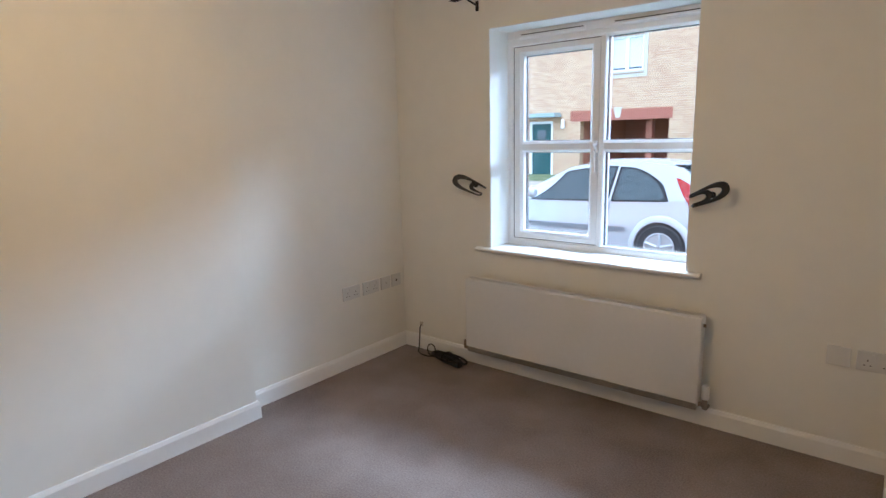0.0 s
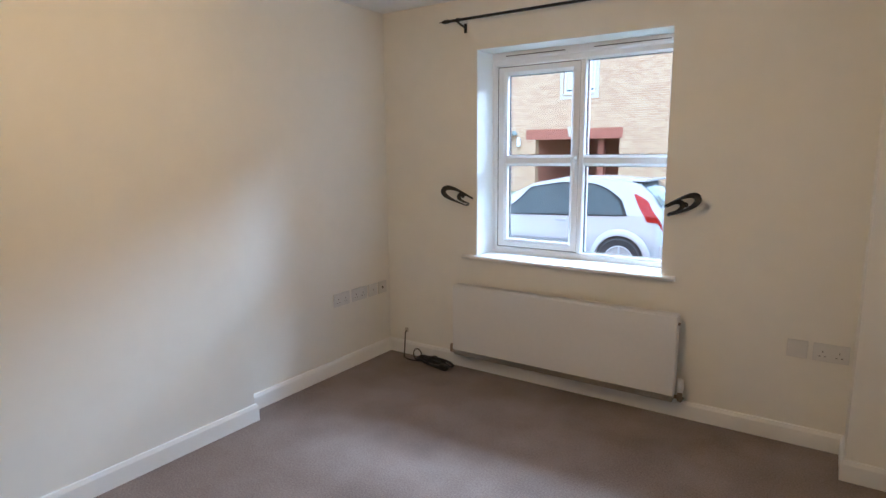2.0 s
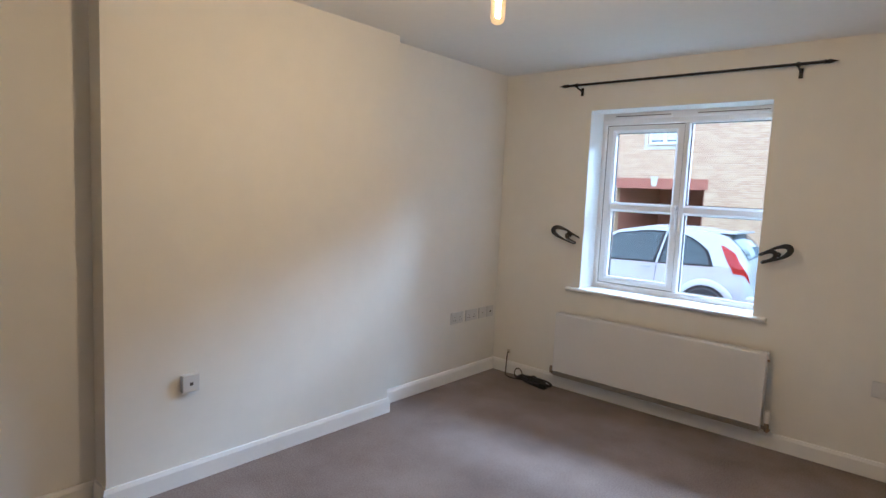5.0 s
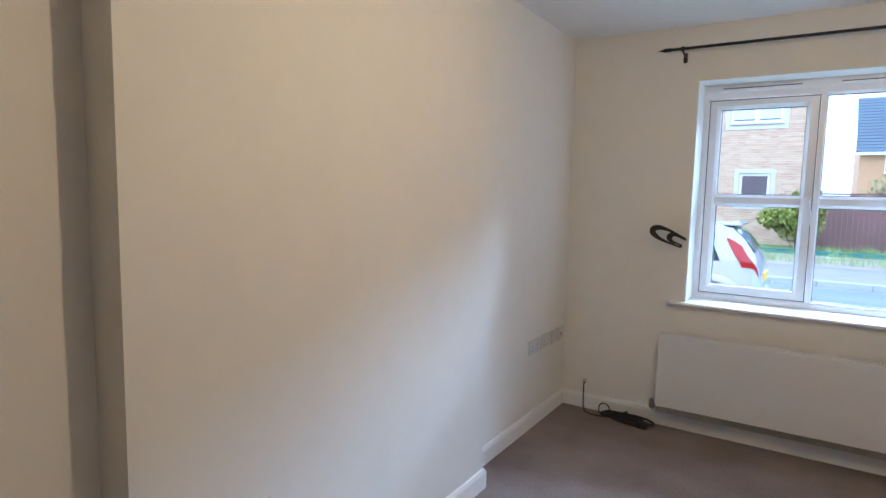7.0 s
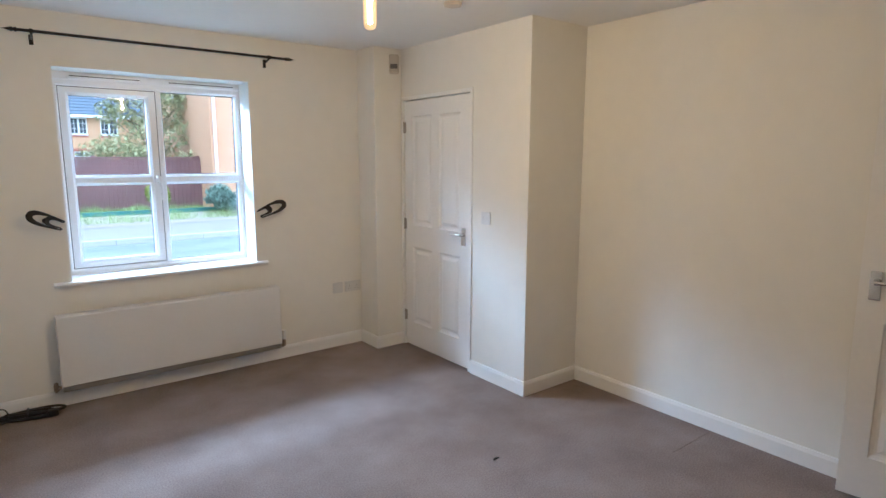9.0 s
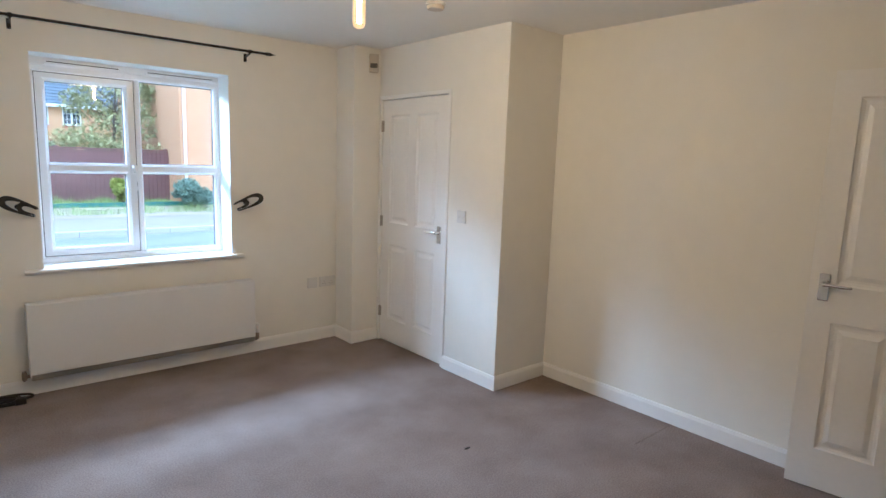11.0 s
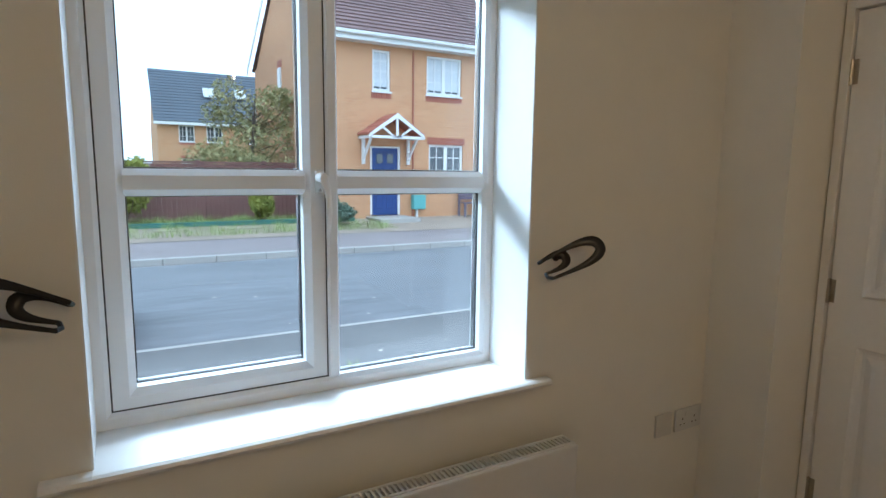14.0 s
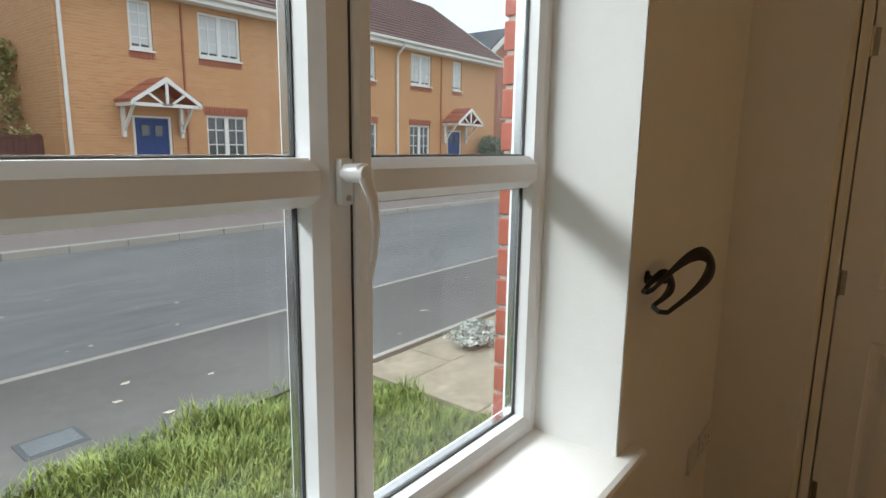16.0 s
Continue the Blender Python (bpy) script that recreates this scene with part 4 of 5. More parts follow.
def terrace(name, x0, x1, windows, door, gable_west=False, gable_east=False):
    """One house of the brick terrace; windows: (x0, x1, z0, z1, lights)."""
    e = thing(name, "orange brick terraced house with brown tiled roof and blue door", "house", "terraced houses across the road")
    holes = [w[:4] for w in windows] + [(door[0], door[1], 0.04, 2.10)]
    part("front_wall", facade(BM(), x0, x1, -0.15, 5.22, YT, holes), BRICK_O, e, "orange brick front wall")
    part("back_wall", blk(x0, x1, 25.5, 25.8, -0.15, 5.2), BRICK_O, e)
    for side, on in ((x0, gable_west), (x1 - 0.25, gable_east)):
        if on:
            part("gable_wall", prism(BM(), [(YT + 0.3, -0.15), (25.5, -0.15), (25.5, 5.2), (21.75, 8.0), (YT + 0.3, 5.3)], side, side + 0.25, "x"), BRICK_OY, e, "orange brick gable wall")
    # a single dark sheet in place of the unlit interior
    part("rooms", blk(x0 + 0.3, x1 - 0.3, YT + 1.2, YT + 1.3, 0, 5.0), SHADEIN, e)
    for w in windows:
        far_window(e, *w[:4], YT, w[4], True, w[2] > 3, ("sill",) if w[2] > 3 else ("lintel",))
    canopy_door(e, door[0], door[1], 0.06, YT, BLUED, door[2])
    roof = part("roof", tiled_slope(BM(), x0 - 0.05 - 0.2 * gable_west, x1 + 0.05 + 0.2 * gable_east, YT - 0.42, 5.20, 21.75, 8.15), ROOFB, e, "brown interlocking roof tiles")
    part("rear_slope", tiled_slope(BM(), x0 - 0.05, x1 + 0.05, 26.1, 5.20, 21.75, 8.15), ROOFB, roof)
    part("fascia", blk(x0 - 0.2 * gable_west, x1 + 0.2 * gable_east, YT - 0.36, YT - 0.32, 4.97, 5.20), WHITEX, roof, "white fascia board")
    part("soffit", blk(x0, x1, YT - 0.32, YT, 4.97, 5.02), WHITEX, roof)
    bm = prism(BM(), [(YT - 0.48, 5.20), (YT - 0.47, 5.12), (YT - 0.43, 5.09), (YT - 0.39, 5.12), (YT - 0.37, 5.20)], x0 - 0.2 * gable_west, x1 + 0.2 * gable_east, "x")
    part("gutter", bm, WHITEX, roof, "white plastic gutter")
    for side, on in ((x0 - 0.23, gable_west), (x1 + 0.20, gable_east)):
        if on:
            bm = BM()
            for s, ye in ((1, YT - 0.45), (-1, 26.1)):
                prism(bm, [(ye, 5.02), (ye, 5.24), (21.75, 8.22), (21.75, 7.98)], side - 0.03, side, "x")
            part("bargeboard", bm, WHITEX, roof, "white bargeboard")
    return e


def downpipe(e, x, z1=5.0):
    bm = tube(BM(), [(x + 0.0, YT - 0.42, 5.10), (x, YT - 0.36, 4.95), (x, YT - 0.07, 4.72), (x, YT - 0.05, 4.6), (x, YT - 0.05, 0.0)], 0.045, 10)
    part("downpipe", bm, WHITEX, e, "white plastic downpipe")


h1 = terrace("terraced_house", 3.33, 8.95, [(4.93, 5.50, 3.68, 4.84, 1), (6.70, 7.93, 3.70, 4.84, 2), (6.80, 8.03, 1.02, 2.20, 2)], (4.85, 5.83, 1), gable_west=True)
downpipe(h1, 3.45)
part("cable_duct", blk(6.22, 6.27, YT - 0.03, YT, 0, 4.9), BRICK_R, h1)
part("gable_window", blk(3.29, 3.33, 21.7, 22.1, 3.5, 4.75), WHITEX, h1, "narrow white gable window")
part("gable_lintel", blk(3.315, 3.34, 21.6, 22.2, 4.752, 5.0), REDTRIM, h1, "red brick lintel")
h2 = terrace("terraced_house", 8.95, 14.25, [(10.32, 10.85, 3.72, 4.86, 1), (12.08, 13.26, 3.72, 4.86, 2), (12.15, 13.32, 1.05, 2.24, 2)], (10.10, 11.08, 1))
downpipe(h2, 14.35)
part("cable_duct", blk(11.55, 11.60, YT - 0.03, YT, 0, 4.9), BRICK_R, h2)
h3 = terrace("terraced_house", 14.25, 20.9, [(15.15, 16.35, 3.74, 4.88, 2), (17.75, 18.35, 3.74, 4.88, 1), (15.1, 16.3, 1.06, 2.24, 2)], (17.45, 18.42, -1), gable_east=True)
part("cable_duct", blk(16.95, 17.0, YT - 0.03, YT, 0, 4.9), BRICK_R, h3)

# buff brick house north-west with a passage through it
YB = 20.0
nb = thing("buff_brick_house", "buff brick house with a red-lintelled passage and green door", "house")
nwin = [(-8.13, -6.98, 3.50, 4.65, 2), (-3.60, -2.15, 3.72, 4.75, 2), (-3.25, -2.40, 1.25, 2.15, 1), (-13.6, -12.4, 3.5, 4.65, 2)]
holes = [w[:4] for w in nwin] + [(-11.3, -10.3, -0.12, 1.95), (-9.2, -6.05, -0.15, 1.90)]
part("front_wall", facade(BM(), -16.5, -1.55, -0.15, 6.3, YB, holes), BRICK_B, nb, "buff brick front wall")
part("side_wall", blk(-1.85, -1.55, YB + 0.3, 27.5, -0.15, 6.3), BRICK_BY, nb)
for w in nwin:
    far_window(nb, *w[:4], YB, w[4], False, w[2] > 3, (), True)
    part("stone_surround", ring(BM(), w[0] - 0.14, w[1] + 0.14, w[2] - 0.20, w[3] + 0.14, [(0, YB + 0.02), (0, YB - 0.012), (0.12, YB - 0.012), (0.12, YB + 0.02)], lambda u, v, d: (u, d, v)), STONEX, nb, "pale stone window surround")
bm = BM()
for i in range(48):
    x = -9.58 + 3.64 * i / 48
    box(bm, x, x + 0.068, YB - 0.014, YB + 0.02, 1.90, 2.27)
part("passage_lintel", bm, REDTRIM, nb, "red soldier-brick lintel")
part("keystone", prism(BM(), [(-7.72, 1.98), (-7.88, 1.98), (-7.95, 2.34), (-7.65, 2.34)], YB - 0.03, YB + 0.01), STONEX, nb, "pale keystone")
bm = blk(-9.5, -9.2, YB + 0.3, 24.5, -0.15, 2.3)
box(bm, -6.05, -5.8, YB + 0.3, 22.3, -0.15, 2.3)
box(bm, -9.2, -6.05, YB + 0.3, 24.5, 2.1, 2.3)
box(bm, -9.2, -7.4, 24.3, 24.5, -0.15, 2.1)
part("passage_walls", bm, BRICK_R, nb)
part("passage_post", blk(-7.02, -6.80, YB + 0.6, YB + 0.85, -0.15, 2.1), BRICK_R, nb)
part("front_door", blk(-11.2, -10.4, YB + 0.06, YB + 0.11, -0.12, 1.87), GREEND, nb, "dark green front door")
part("door_light", blk(-10.98, -10.62, YB + 0.05, YB + 0.06, 1.2, 1.62), XGLASS, nb)
part("letterbox", blk(-10.95, -10.65, YB + 0.05, YB + 0.06, 0.78, 0.84), CHROME, nb)
part("door_frame", ring(BM(), -11.3, -10.3, -0.15, 1.95, [(0, YB + 0.12), (0, YB + 0.02), (0.09, YB + 0.02), (0.09, YB + 0.12)], lambda u, v, d: (u, d, v)), WHITEX, nb)
bm = blk(-11.55, -9.95, YB - 0.55, YB, 2.08, 2.18, 0.02)
box(bm, -11.50, -10.0, YB - 0.5, YB, 2.18, 2.24)
part("door_canopy", bm, mat("grey_green_canopy", (0.30, 0.36, 0.36), 0.6, var=0.06), nb, "flat grey-green door canopy")
part("wall_lantern", lathe(BM(), [(0.02, 0), (0.08, 0.04), (0.07, 0.30), (0.02, 0.36)], (-9.85, YB - 0.10, 1.65), "z", 10), WHITEX, nb)
part("roof", tiled_slope(BM(), -16.8, -1.3, YB - 0.4, 6.25, 24.0, 9.2), ROOFG, nb)
part("fascia", blk(-16.8, -1.3, YB - 0.36, YB - 0.30, 6.05, 6.28), WHITEX, nb)

# house far behind the fence
YF = 48.0
fh = thing("far_house", "distant orange brick house with dark slate roof", "house")
fwin = [(2.47, 3.54, 3.20, 4.38, 2), (4.35, 5.48, 3.20, 4.38, 2), (2.6, 3.8, 0.95, 2.0, 2), (7.4, 8.5, 3.2, 4.38, 2)]
part("front_wall", facade(BM(), 1.08, 16.0, -0.2, 4.62, YF, [w[:4] for w in fwin]), BRICK_O, fh)
# dark sheet here too, its colour giving the shade indoors
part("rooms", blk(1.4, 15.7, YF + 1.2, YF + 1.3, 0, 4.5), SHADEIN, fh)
part("gable_wall", prism(BM(), [(YF + 0.3, -0.2), (YF + 8, -0.2), (YF + 8, 4.6), (YF + 4, 8.5), (YF + 0.3, 4.8)], 1.08, 1.4, "x"), BRICK_OY, fh)
for w in fwin:
    far_window(fh, *w[:4], YF, w[4], True, False, ("sill", "lintel"))
part("roof", tiled_slope(BM(), 0.85, 16.2, YF - 0.4, 4.62, YF + 4, 8.75, 0.34), ROOFG, fh, "dark slate-grey roof tiles")
part("fascia", blk(0.85, 16.2, YF - 0.40, YF - 0.33, 4.38, 4.64), WHITEX, fh)
for x in (4.45, 6.75):
    part("skylight", prism(BM(), [(YF + 1.45, 6.62), (YF + 2.15, 7.34), (YF + 2.12, 7.38), (YF + 1.42, 6.66)], x, x + 0.8, "x"), NET, fh, "pale roof window")

# red brick house beyond the terrace's end
rh = thing("red_brick_house", "red brick gabled house beyond the terrace", "house")
part("front_wall", prism(BM(), [(27.4, -0.2), (36.5, -0.2), (36.5, 5.6), (32.0, 8.8), (27.4, 5.6)], 24.0, 24.3), BRICK_R, rh)
bm = BM()
for s in (-1, 1):
    prism(bm, [(32 + s * 5.0, 5.15), (32 + s * 5.0, 5.45), (32, 9.05), (32, 8.72)], 23.75, 23.95)
part("bargeboard", bm, WHITEX, rh)
bm = BM()
for s in (-1, 1):
    prism(bm, [(32 + s * 5.1, 5.45), (32 + s * 5.1, 5.55), (32, 9.15), (32, 9.05)], 23.9, 34)
part("roof", bm, ROOFG, rh)
far_window(rh, 31.2, 32.6, 3.3, 4.5, 23.96, 2, False, False, ())

# ---- fence, edging, small things by the houses ----
fence = thing("garden_fence", "dark red-brown stained close-boarded fence", "fence")
random.seed(21)
x = -1.5
while x < 3.25:
    part("board", blk(x, x + 0.118, 19.0 + random.uniform(0, 0.012), 19.03, -0.05, 1.52 + random.uniform(-0.01, 0.01)), FENCE, fence)
    x += 0.124
part("capping", blk(-1.52, 3.30, 18.98, 19.05, 1.53, 1.58), FENCE, fence)
for x in (-1.5, 0.3, 2.1, 3.25):
    part("post", blk(x - 0.05, x + 0.05, 19.03, 19.13, -0.1, 1.62), FENCE, fence)
edge = thing("bed_edging", "low teal painted timber edging of the bed", "edging")
part("board", blk(-3.0, 4.2, 17.24, 17.29, -0.09, 0.07, 0.006), TEAL, edge)
for x0, x1 in ((-1.0, -0.3), (0.6, 1.5), (3.5, 4.4)):
    s = thing("paving_slab", "pale loose paving slab lying by the bed", "paving slab", "loose slabs")
    part("slab", blk(x0, x1, 16.55, 16.95, -0.11, -0.055, 0.01), SLAB, s)

bench = thing("garden_bench", "mauve-grey slatted garden bench against the wall", "bench")
for k in range(4):
    part("seat_slat", blk(7.85, 9.15, 17.18 + 0.10 * k, 17.26 + 0.10 * k, 0.38, 0.41), BENCHW, bench)
for k in range(3):
    part("back_slat", blk(7.85, 9.15, 17.58, 17.61, 0.50 + 0.11 * k, 0.59 + 0.11 * k), BENCHW, bench)
for x in (7.85, 9.12):
    for y in (17.18, 17.55):
        part("leg", blk(x - 0.03, x + 0.03, y, y + 0.06, -0.06, 0.40 if y < 17.3 else 0.86), BENCHW, bench)
    part("armrest", blk(x - 0.035, x + 0.035, 17.16, 17.60, 0.60, 0.64), BENCHW, bench)
mb = thing("meter_box", "teal utility box on a post by the wall", "utility box")
part("box", blk(6.18, 6.60, 17.48, 17.69, 0.22, 0.66, 0.02), TEALBOX, mb)
part("post", blk(6.32, 6.38, 17.58, 17.64, -0.05, 0.22), WHITEX, mb)
bn = thing("wheelie_bin", "black wheeled rubbish bin by the wall", "bin")
part("body", prism(BM(), [(11.58, -0.06), (12.02, -0.06), (12.08, 0.86), (11.52, 0.86)], 16.45, 16.95), BINB, bn)
part("lid", prism(BM(), [(16.40, 0.862), (17.00, 0.862), (17.02, 0.93), (16.70, 0.95), (16.40, 0.90)], 11.49, 12.11, "x"), BINB, bn)
part("grip_bar", tube(BM(), [(11.60, 17.03, 0.88), (12.00, 17.03, 0.88)], 0.016, 8), BINB, bn)
for x in (11.58, 12.02):
    part("wheel", lathe(BM(), [(0.09, -0.02), (0.10, -0.01), (0.10, 0.01), (0.09, 0.02)], (x, 16.98, 0.03), "x", 14), BINB, bn)


# ---- plants ----
def foliage(parent, name, material, clumps, n, size, seed):
    """Many small leaves scattered in ragged clumps (x, y, z, rx, ry, rz)."""
    rng = np.random.default_rng(seed)
    vs, fs = [], []
    for cx, cy, cz, rx, ry, rz in clumps:
        d = rng.normal(size=(n, 3))
        d /= np.linalg.norm(d, axis=1)[:, None]
        r = rng.uniform(0.35, 1.12, n) ** 0.6
        p = np.array([cx, cy, cz]) + d * r[:, None] * (rx, ry, rz)
        a, b = rng.normal(size=(n, 3)), rng.normal(size=(n, 3))
        a /= np.linalg.norm(a, axis=1)[:, None]
        b -= a * (a * b).sum(1)[:, None]
        b /= np.linalg.norm(b, axis=1)[:, None]
        s = rng.uniform(0.6, 1.3, n)[:, None] * size
        k = len(vs)
        vs += np.stack([p - a * s, p + b * s * 0.45, p + a * s, p - b * s * 0.45], 1).reshape(-1, 3).tolist()
        fs += [(k + 4 * i, k + 4 * i + 1, k + 4 * i + 2, k + 4 * i + 3) for i in range(n)]
    me = bpy.data.meshes.new(name)
    me.from_pydata(vs, [], fs)
    me.materials.append(material)
    ob = new(name, me)
    ob.parent = parent
    return ob


def shrub(label, x, y, z, r, h, material, seed, n=500, size=0.05):
    e = thing("shrub", label, "shrub")
    rng = random.Random(seed)
    stems = BM()
    cl = []
    for i in range(9):
        a, q = rng.uniform(0, math.tau), rng.uniform(0.1, 0.75)
        top = (x + r * q * math.cos(a), y + r * q * math.sin(a), z + h * rng.uniform(0.35, 0.85))
        tube(stems, [(x, y, z - 0.05), ((x + top[0]) / 2 + 0.02, (y + top[1]) / 2, z + h * 0.3), top], [0.018, 0.012, 0.006], 5)
        cl.append((*top, r * rng.uniform(0.25, 0.5), r * rng.uniform(0.25, 0.5), h * rng.uniform(0.18, 0.36)))
    part("stems", stems, BARK, e)
    foliage(e, "leaves", material, cl, n, size, seed)
    return e


shrub("grey-green rounded shrub before the fence", 3.35, 16.75, -0.09, 0.72, 0.78, LEAFG, 31)
shrub("yellow-green leafy shrub by the buff house", -1.55, 17.9, -0.03, 0.9, 1.55, LEAFY, 32, 700, 0.07)
shrub("small weedy shrub in the bed", 1.7, 17.6, -0.05, 0.45, 0.75, LEAFY, 33, 250)
shrub("dark green shrub by the end house", 20.0, 16.9, -0.03, 1.0, 1.9, LEAFG, 34, 700, 0.07)
shrub("low green plants on the gravel", 2.55, 5.7, -0.33, 0.42, 0.13, PALELEAF, 35, 220, 0.022)


tree = thing("garden_tree", "small tree with thinning green and brown leaves", "tree")
rng = random.Random(41)
tx, ty = 2.15, 20.8
bm = tube(BM(), [(tx, ty, -0.1), (tx + 0.05, ty, 0.8), (tx - 0.02, ty, 1.7), (tx + 0.05, ty, 2.6), (tx + 0.1, ty, 3.5)], [0.09, 0.075, 0.06, 0.04, 0.015], 8)
cl = []
for i in range(44):
    z0 = rng.uniform(0.7, 3.1)
    a, l = rng.uniform(0, math.tau), rng.uniform(0.6, 1.6) * (1.2 - 0.2 * z0)
    tip = (tx + l * math.cos(a) * 1.15, ty + l * math.sin(a) * 0.8, z0 + rng.uniform(0.35, 0.9))
    tube(bm, [(tx, ty, z0), ((tx + tip[0]) / 2, (ty + tip[1]) / 2, z0 + 0.25), tip], [0.018, 0.011, 0.004], 5)
    cl.append((*tip, rng.uniform(0.3, 0.6), rng.uniform(0.25, 0.45), rng.uniform(0.25, 0.45)))
part("trunk", bm, BARK, tree)
foliage(tree, "crown", LEAF, cl, 165, 0.062, 42)

# ---- parked car ----
car = thing("parked_car", "white three-door hatchback parked along the kerb", "car")
CXR, CY, CZ = -1.66, 8.70, -0.335
D = [0.00, 0.04, 0.10, 0.24, 0.40, 0.55, 1.00, 1.55, 2.00, 2.35, 2.65, 2.90, 3.20, 3.55, 3.80, 3.90, 3.93]
ROOF = [0.62, 0.80, 0.96, 1.18, 1.33, 1.375, 1.41, 1.40, 1.32, 1.15, 1.00, 0.96, 0.91, 0.83, 0.73, 0.62, 0.45]
BELT = [0.60, 0.78, 0.90, 0.91, 0.90, 0.885, 0.865, 0.85, 0.84, 0.84, 0.84, 0.85, 0.86, 0.79, 0.70, 0.60, 0.43]
WID = [0.62, 0.70, 0.76, 0.80, 0.82, 0.83, 0.84, 0.84, 0.84, 0.84, 0.83, 0.83, 0.82, 0.79, 0.70, 0.60, 0.50]


def car_at(d, v):
    """A point on the car's near side: v 0 sill, 1 belt, 2 roof edge; half-width and height."""
    r, b, w = (float(np.interp(d, D, t)) for t in (ROOF, BELT, WID))
    if v <= 1:
        return w * (0.95 + 0.06 * math.sin(math.pi * min(1, v * 1.1)) - 0.03 * v), 0.20 + (b - 0.20) * v
    q = v - 1
    return w * (0.93 - 0.05 * q - (0.20 * q if r - b > 0.1 else 0.1 * q)), b + (r - b) * q


def cp(d, v, s=-1, out=0.0):
    hw, z = car_at(d, v)
    return (CXR - d, CY + s * (hw + out), CZ + z)


bm = BM()
rows = []
ds = [float(v) for v in np.unique(np.concatenate([np.linspace(0, 3.93, 56), D]))]
vs_ = [0, 0.12, 0.3, 0.5, 0.7, 0.88, 1, 1.08, 1.3, 1.6, 1.85, 1.97, 2]
for d in ds:
    near = [cp(d, v) for v in vs_]
    hw, z = car_at(d, 2)
    crown = 0.03 if z > 0.9 else 0.05
    top = [(CXR - d, CY + hw * k, CZ + z + crown * (1 - k * k)) for k in (-0.6, -0.2, 0.2, 0.6)]
    far = [cp(d, v, 1) for v in vs_][::-1]
    rows.append([bm.verts.new(p) for p in near + top + far])
for a, b in zip(rows, rows[1:]):
    for i in range(len(a) - 1):
        bm.faces.new((a[i], b[i], b[i + 1], a[i + 1]))
    bm.faces.new((a[-1], b[-1], b[0], a[0]))
bm.faces.new(rows[0])
bm.faces.new(rows[-1][::-1])
bmesh.ops.recalc_face_normals(bm, faces=bm.faces)
smooth(part("body", bm, CARW, car, "white painted body"), 50)


def car_patch(d0a, d1a, d0b, d1b, v0, v1, s, out, n=10, m=5, sag=0.0):
    """A panel on the body's side: from d0a..d1a at v0 to d0b..d1b at v1."""
    bm = BM()
    g = []
    for j in range(m + 1):
        f = j / m
        a, b = d0a + (d0b - d0a) * f, d1a + (d1b - d1a) * f
        g.append([bm.verts.new(cp(a + (b - a) * i / n, v0 + (v1 - v0) * f * (1 - sag * (1 - i / n) ** 2.5), s, out)) for i in range(n + 1)])
    for p, q in zip(g, g[1:]):
        for i in range(n):
            bm.faces.new((p[i], p[i + 1], q[i + 1], q[i]))
    bmesh.ops.solidify(bm, geom=bm.faces[:], thickness=0.004)
    return bm


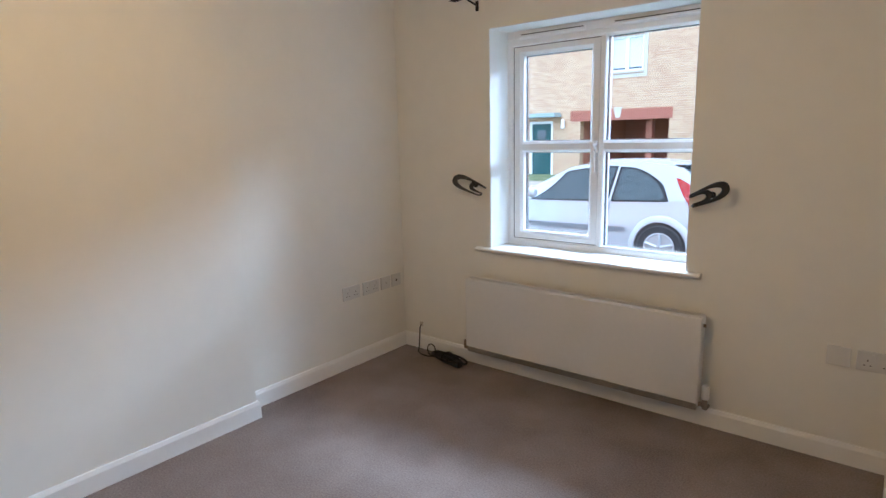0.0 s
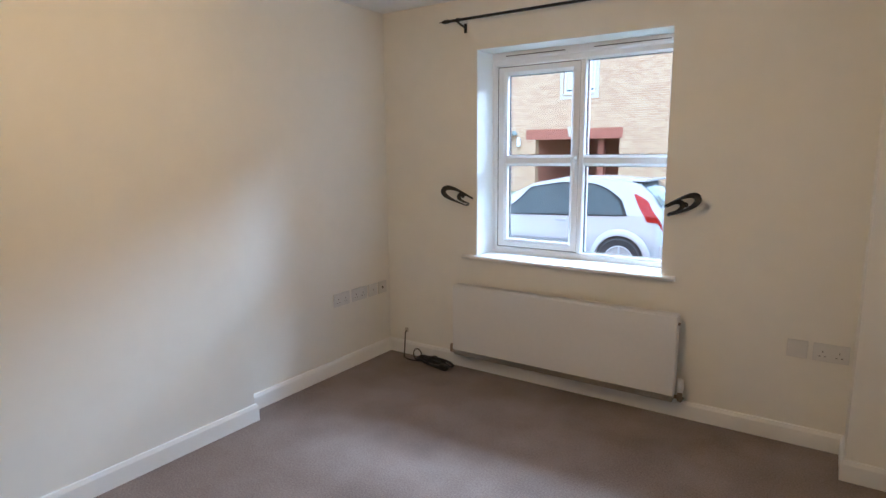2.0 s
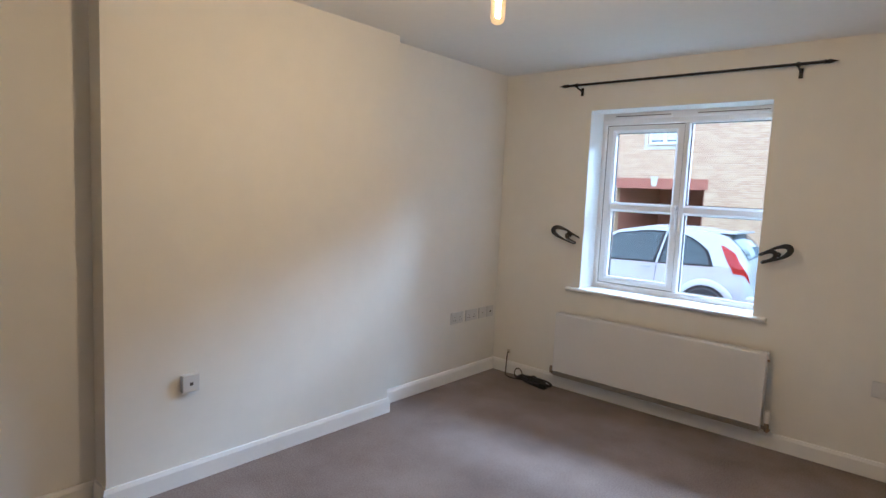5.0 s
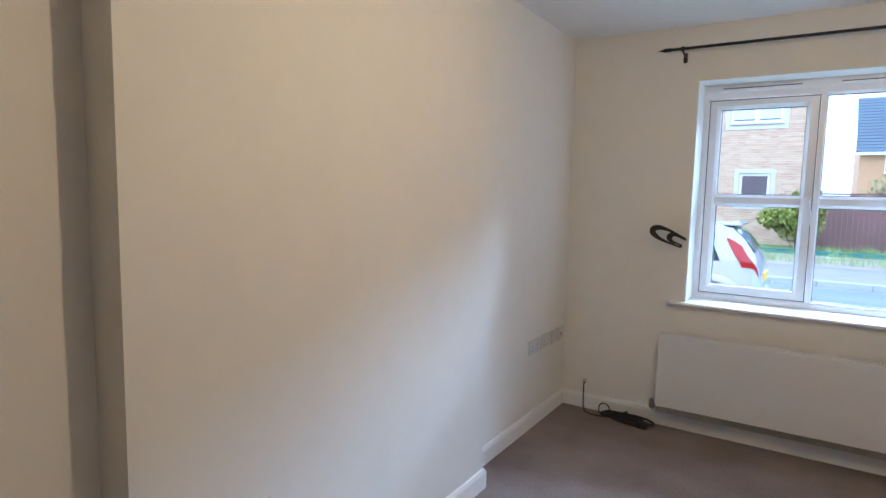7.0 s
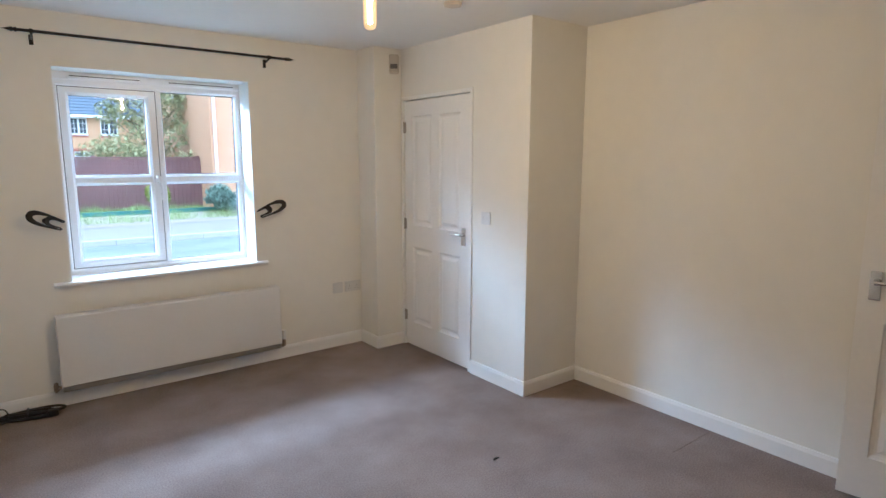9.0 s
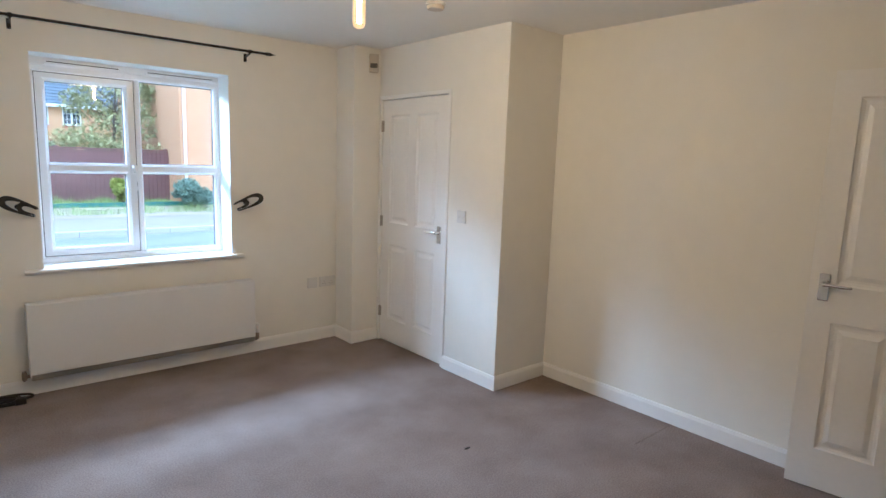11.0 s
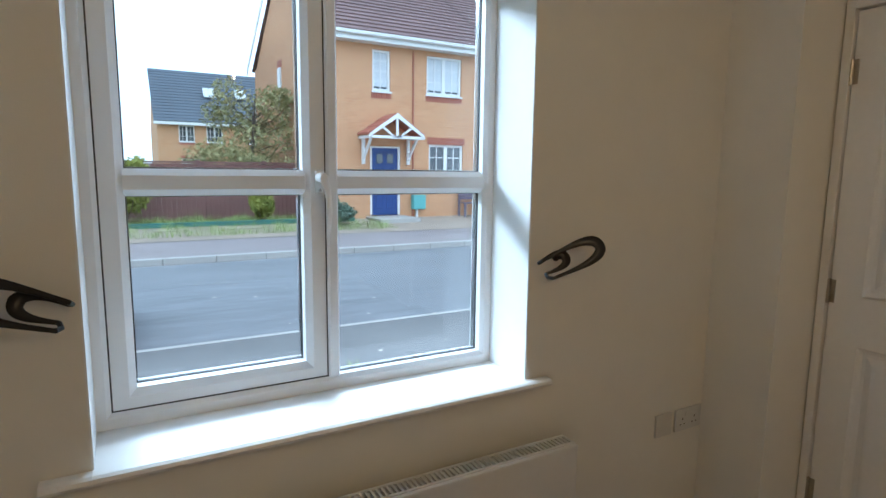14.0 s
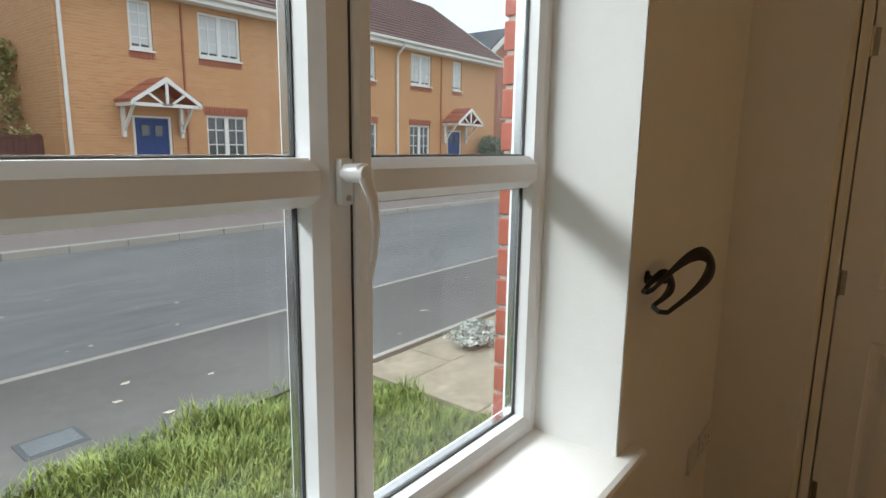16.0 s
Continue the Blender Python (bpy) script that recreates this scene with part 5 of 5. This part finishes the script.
for s in (-1, 1):
    part("window_seal", car_patch(0.50, 1.29, 0.60, 1.225, 1.04, 1.89, s, 0.003, 14, 6, 0.5), CARTRIM, car, "black rubber window surround")
    part("window_seal", car_patch(1.325, 2.58, 1.255, 2.06, 1.04, 1.91, s, 0.003, 14, 6), CARTRIM, car, "black rubber window surround")
    part("rear_side_window", car_patch(0.56, 1.25, 0.64, 1.19, 1.08, 1.84, s, 0.006, 14, 6, 0.55), CARGLASS, car, "dark rear side window")
    part("door_window", car_patch(1.36, 2.50, 1.29, 2.02, 1.08, 1.86, s, 0.006, 14, 6), CARGLASS, car, "dark door window")
    part("side_moulding", car_patch(1.05, 2.75, 1.05, 2.75, 0.42, 0.52, s, 0.010, 10, 2), CARGREY, car, "grey side moulding")
    part("door_handle", blk(CXR - 1.52, CXR - 1.36, CY + s * 0.855 - 0.012, CY + s * 0.855 + 0.012, CZ + 0.80, CZ + 0.84, 0.008, 2), CARW, car)
    part("door_gap", car_patch(1.305, 1.313, 1.30, 1.308, 0.10, 1.02, s, 0.003, 1, 6), CARTRIM, car)
    part("tail_light", car_patch(0.03, 0.24, 0.26, 0.46, 0.90, 1.70, s, 0.012, 4, 8), TAIL, car, "tall red tail light")
    bm = lathe(BM(), [(0.03, -0.09), (0.07, -0.06), (0.08, 0.02), (0.05, 0.07)], (CXR - 2.44, CY + s * 0.95, CZ + 0.97), "x", 12)
    smooth(part("mirror", bm, CARW, car))
    for d in (0.57, 3.08):
        c = (CXR - d, CY + s * 0.80, CZ + 0.30)
        bm = BM()
        n = 22
        hi = []
        for k in range(n + 1):
            a = math.pi * (-0.06 + 1.12 * k / n)
            o = [(r_ * math.cos(a), r_ * math.sin(a)) for r_ in (0.335, 0.345, 0.395, 0.43)]
            hi.append([bm.verts.new((c[0] + u, CY + s * (0.80 + w), c[2] + v)) for (u, v), w in zip(o, (0.02, 0.062, 0.055, 0.025))])
        for p, q in zip(hi, hi[1:]):
            for i in range(3):
                bm.faces.new((p[i], p[i + 1], q[i + 1], q[i]))
        smooth(part("wheel_arch", bm, CARW, car), 60)
        part("arch_liner", lathe(BM(), [(0.335, -0.004), (0.335, 0.004)], (c[0], CY + s * 0.842, c[2]), "y", 26), CARTRIM, car)
        w = part("wheel", lathe(BM(), [(0.05, -s * 0.002), (0.05, s * 0.012)], (c[0], CY + s * 0.868, c[2]), "y", 12), RIM, car)
        smooth(part("tyre", lathe(BM(), [(0.20, -s * 0.06), (0.29, -s * 0.055), (0.30, -s * 0.03), (0.30, s * 0.02), (0.285, s * 0.030), (0.20, s * 0.006)], (c[0], CY + s * 0.838, c[2]), "y", 28), TYRE, w))
        bm = lathe(BM(), [(0.20, -s * 0.01), (0.205, s * 0.02), (0.19, s * 0.026), (0.18, s * 0.01)], (c[0], CY + s * 0.850, c[2]), "y", 28)
        for k in range(5):
            a = k * math.tau / 5 + 0.3
            tube(bm, [(c[0] + 0.03 * math.cos(a), CY + s * 0.870, c[2] + 0.03 * math.sin(a)), (c[0] + 0.19 * math.cos(a), CY + s * 0.868, c[2] + 0.19 * math.sin(a))], [0.03, 0.02], 6)
        part("rim", bm, RIM, w)
bm = BM()
g = []
for d in (0.13, 0.22, 0.31, 0.40):
    hw, z = car_at(d, 2)
    g.append([bm.verts.new((CXR - d + 0.012, CY + hw * k, CZ + z + 0.03 * (1 - k * k) + 0.006)) for k in (-0.88, -0.5, 0, 0.5, 0.88)])
for p, q in zip(g, g[1:]):
    for i in range(4):
        bm.faces.new((p[i], p[i + 1], q[i + 1], q[i]))
part("rear_screen", bm, CARGLASS, car, "dark rear windscreen")
part("spoiler", blk(CXR - 0.52, CXR - 0.30, CY - 0.52, CY + 0.52, CZ + 1.37, CZ + 1.40, 0.012, 2), CARW, car)
part("number_plate", blk(CXR - 0.012, CXR + 0.012, CY - 0.26, CY + 0.26, CZ + 0.62, CZ + 0.73, 0.003), PLATE, car, "blank yellow number plate")
bm = blk(CXR - 0.16, CXR + 0.06, CY - 0.72, CY + 0.72, CZ + 0.24, CZ + 0.54, 0.05, 3)
smooth(part("rear_bumper", bm, CARW, car))
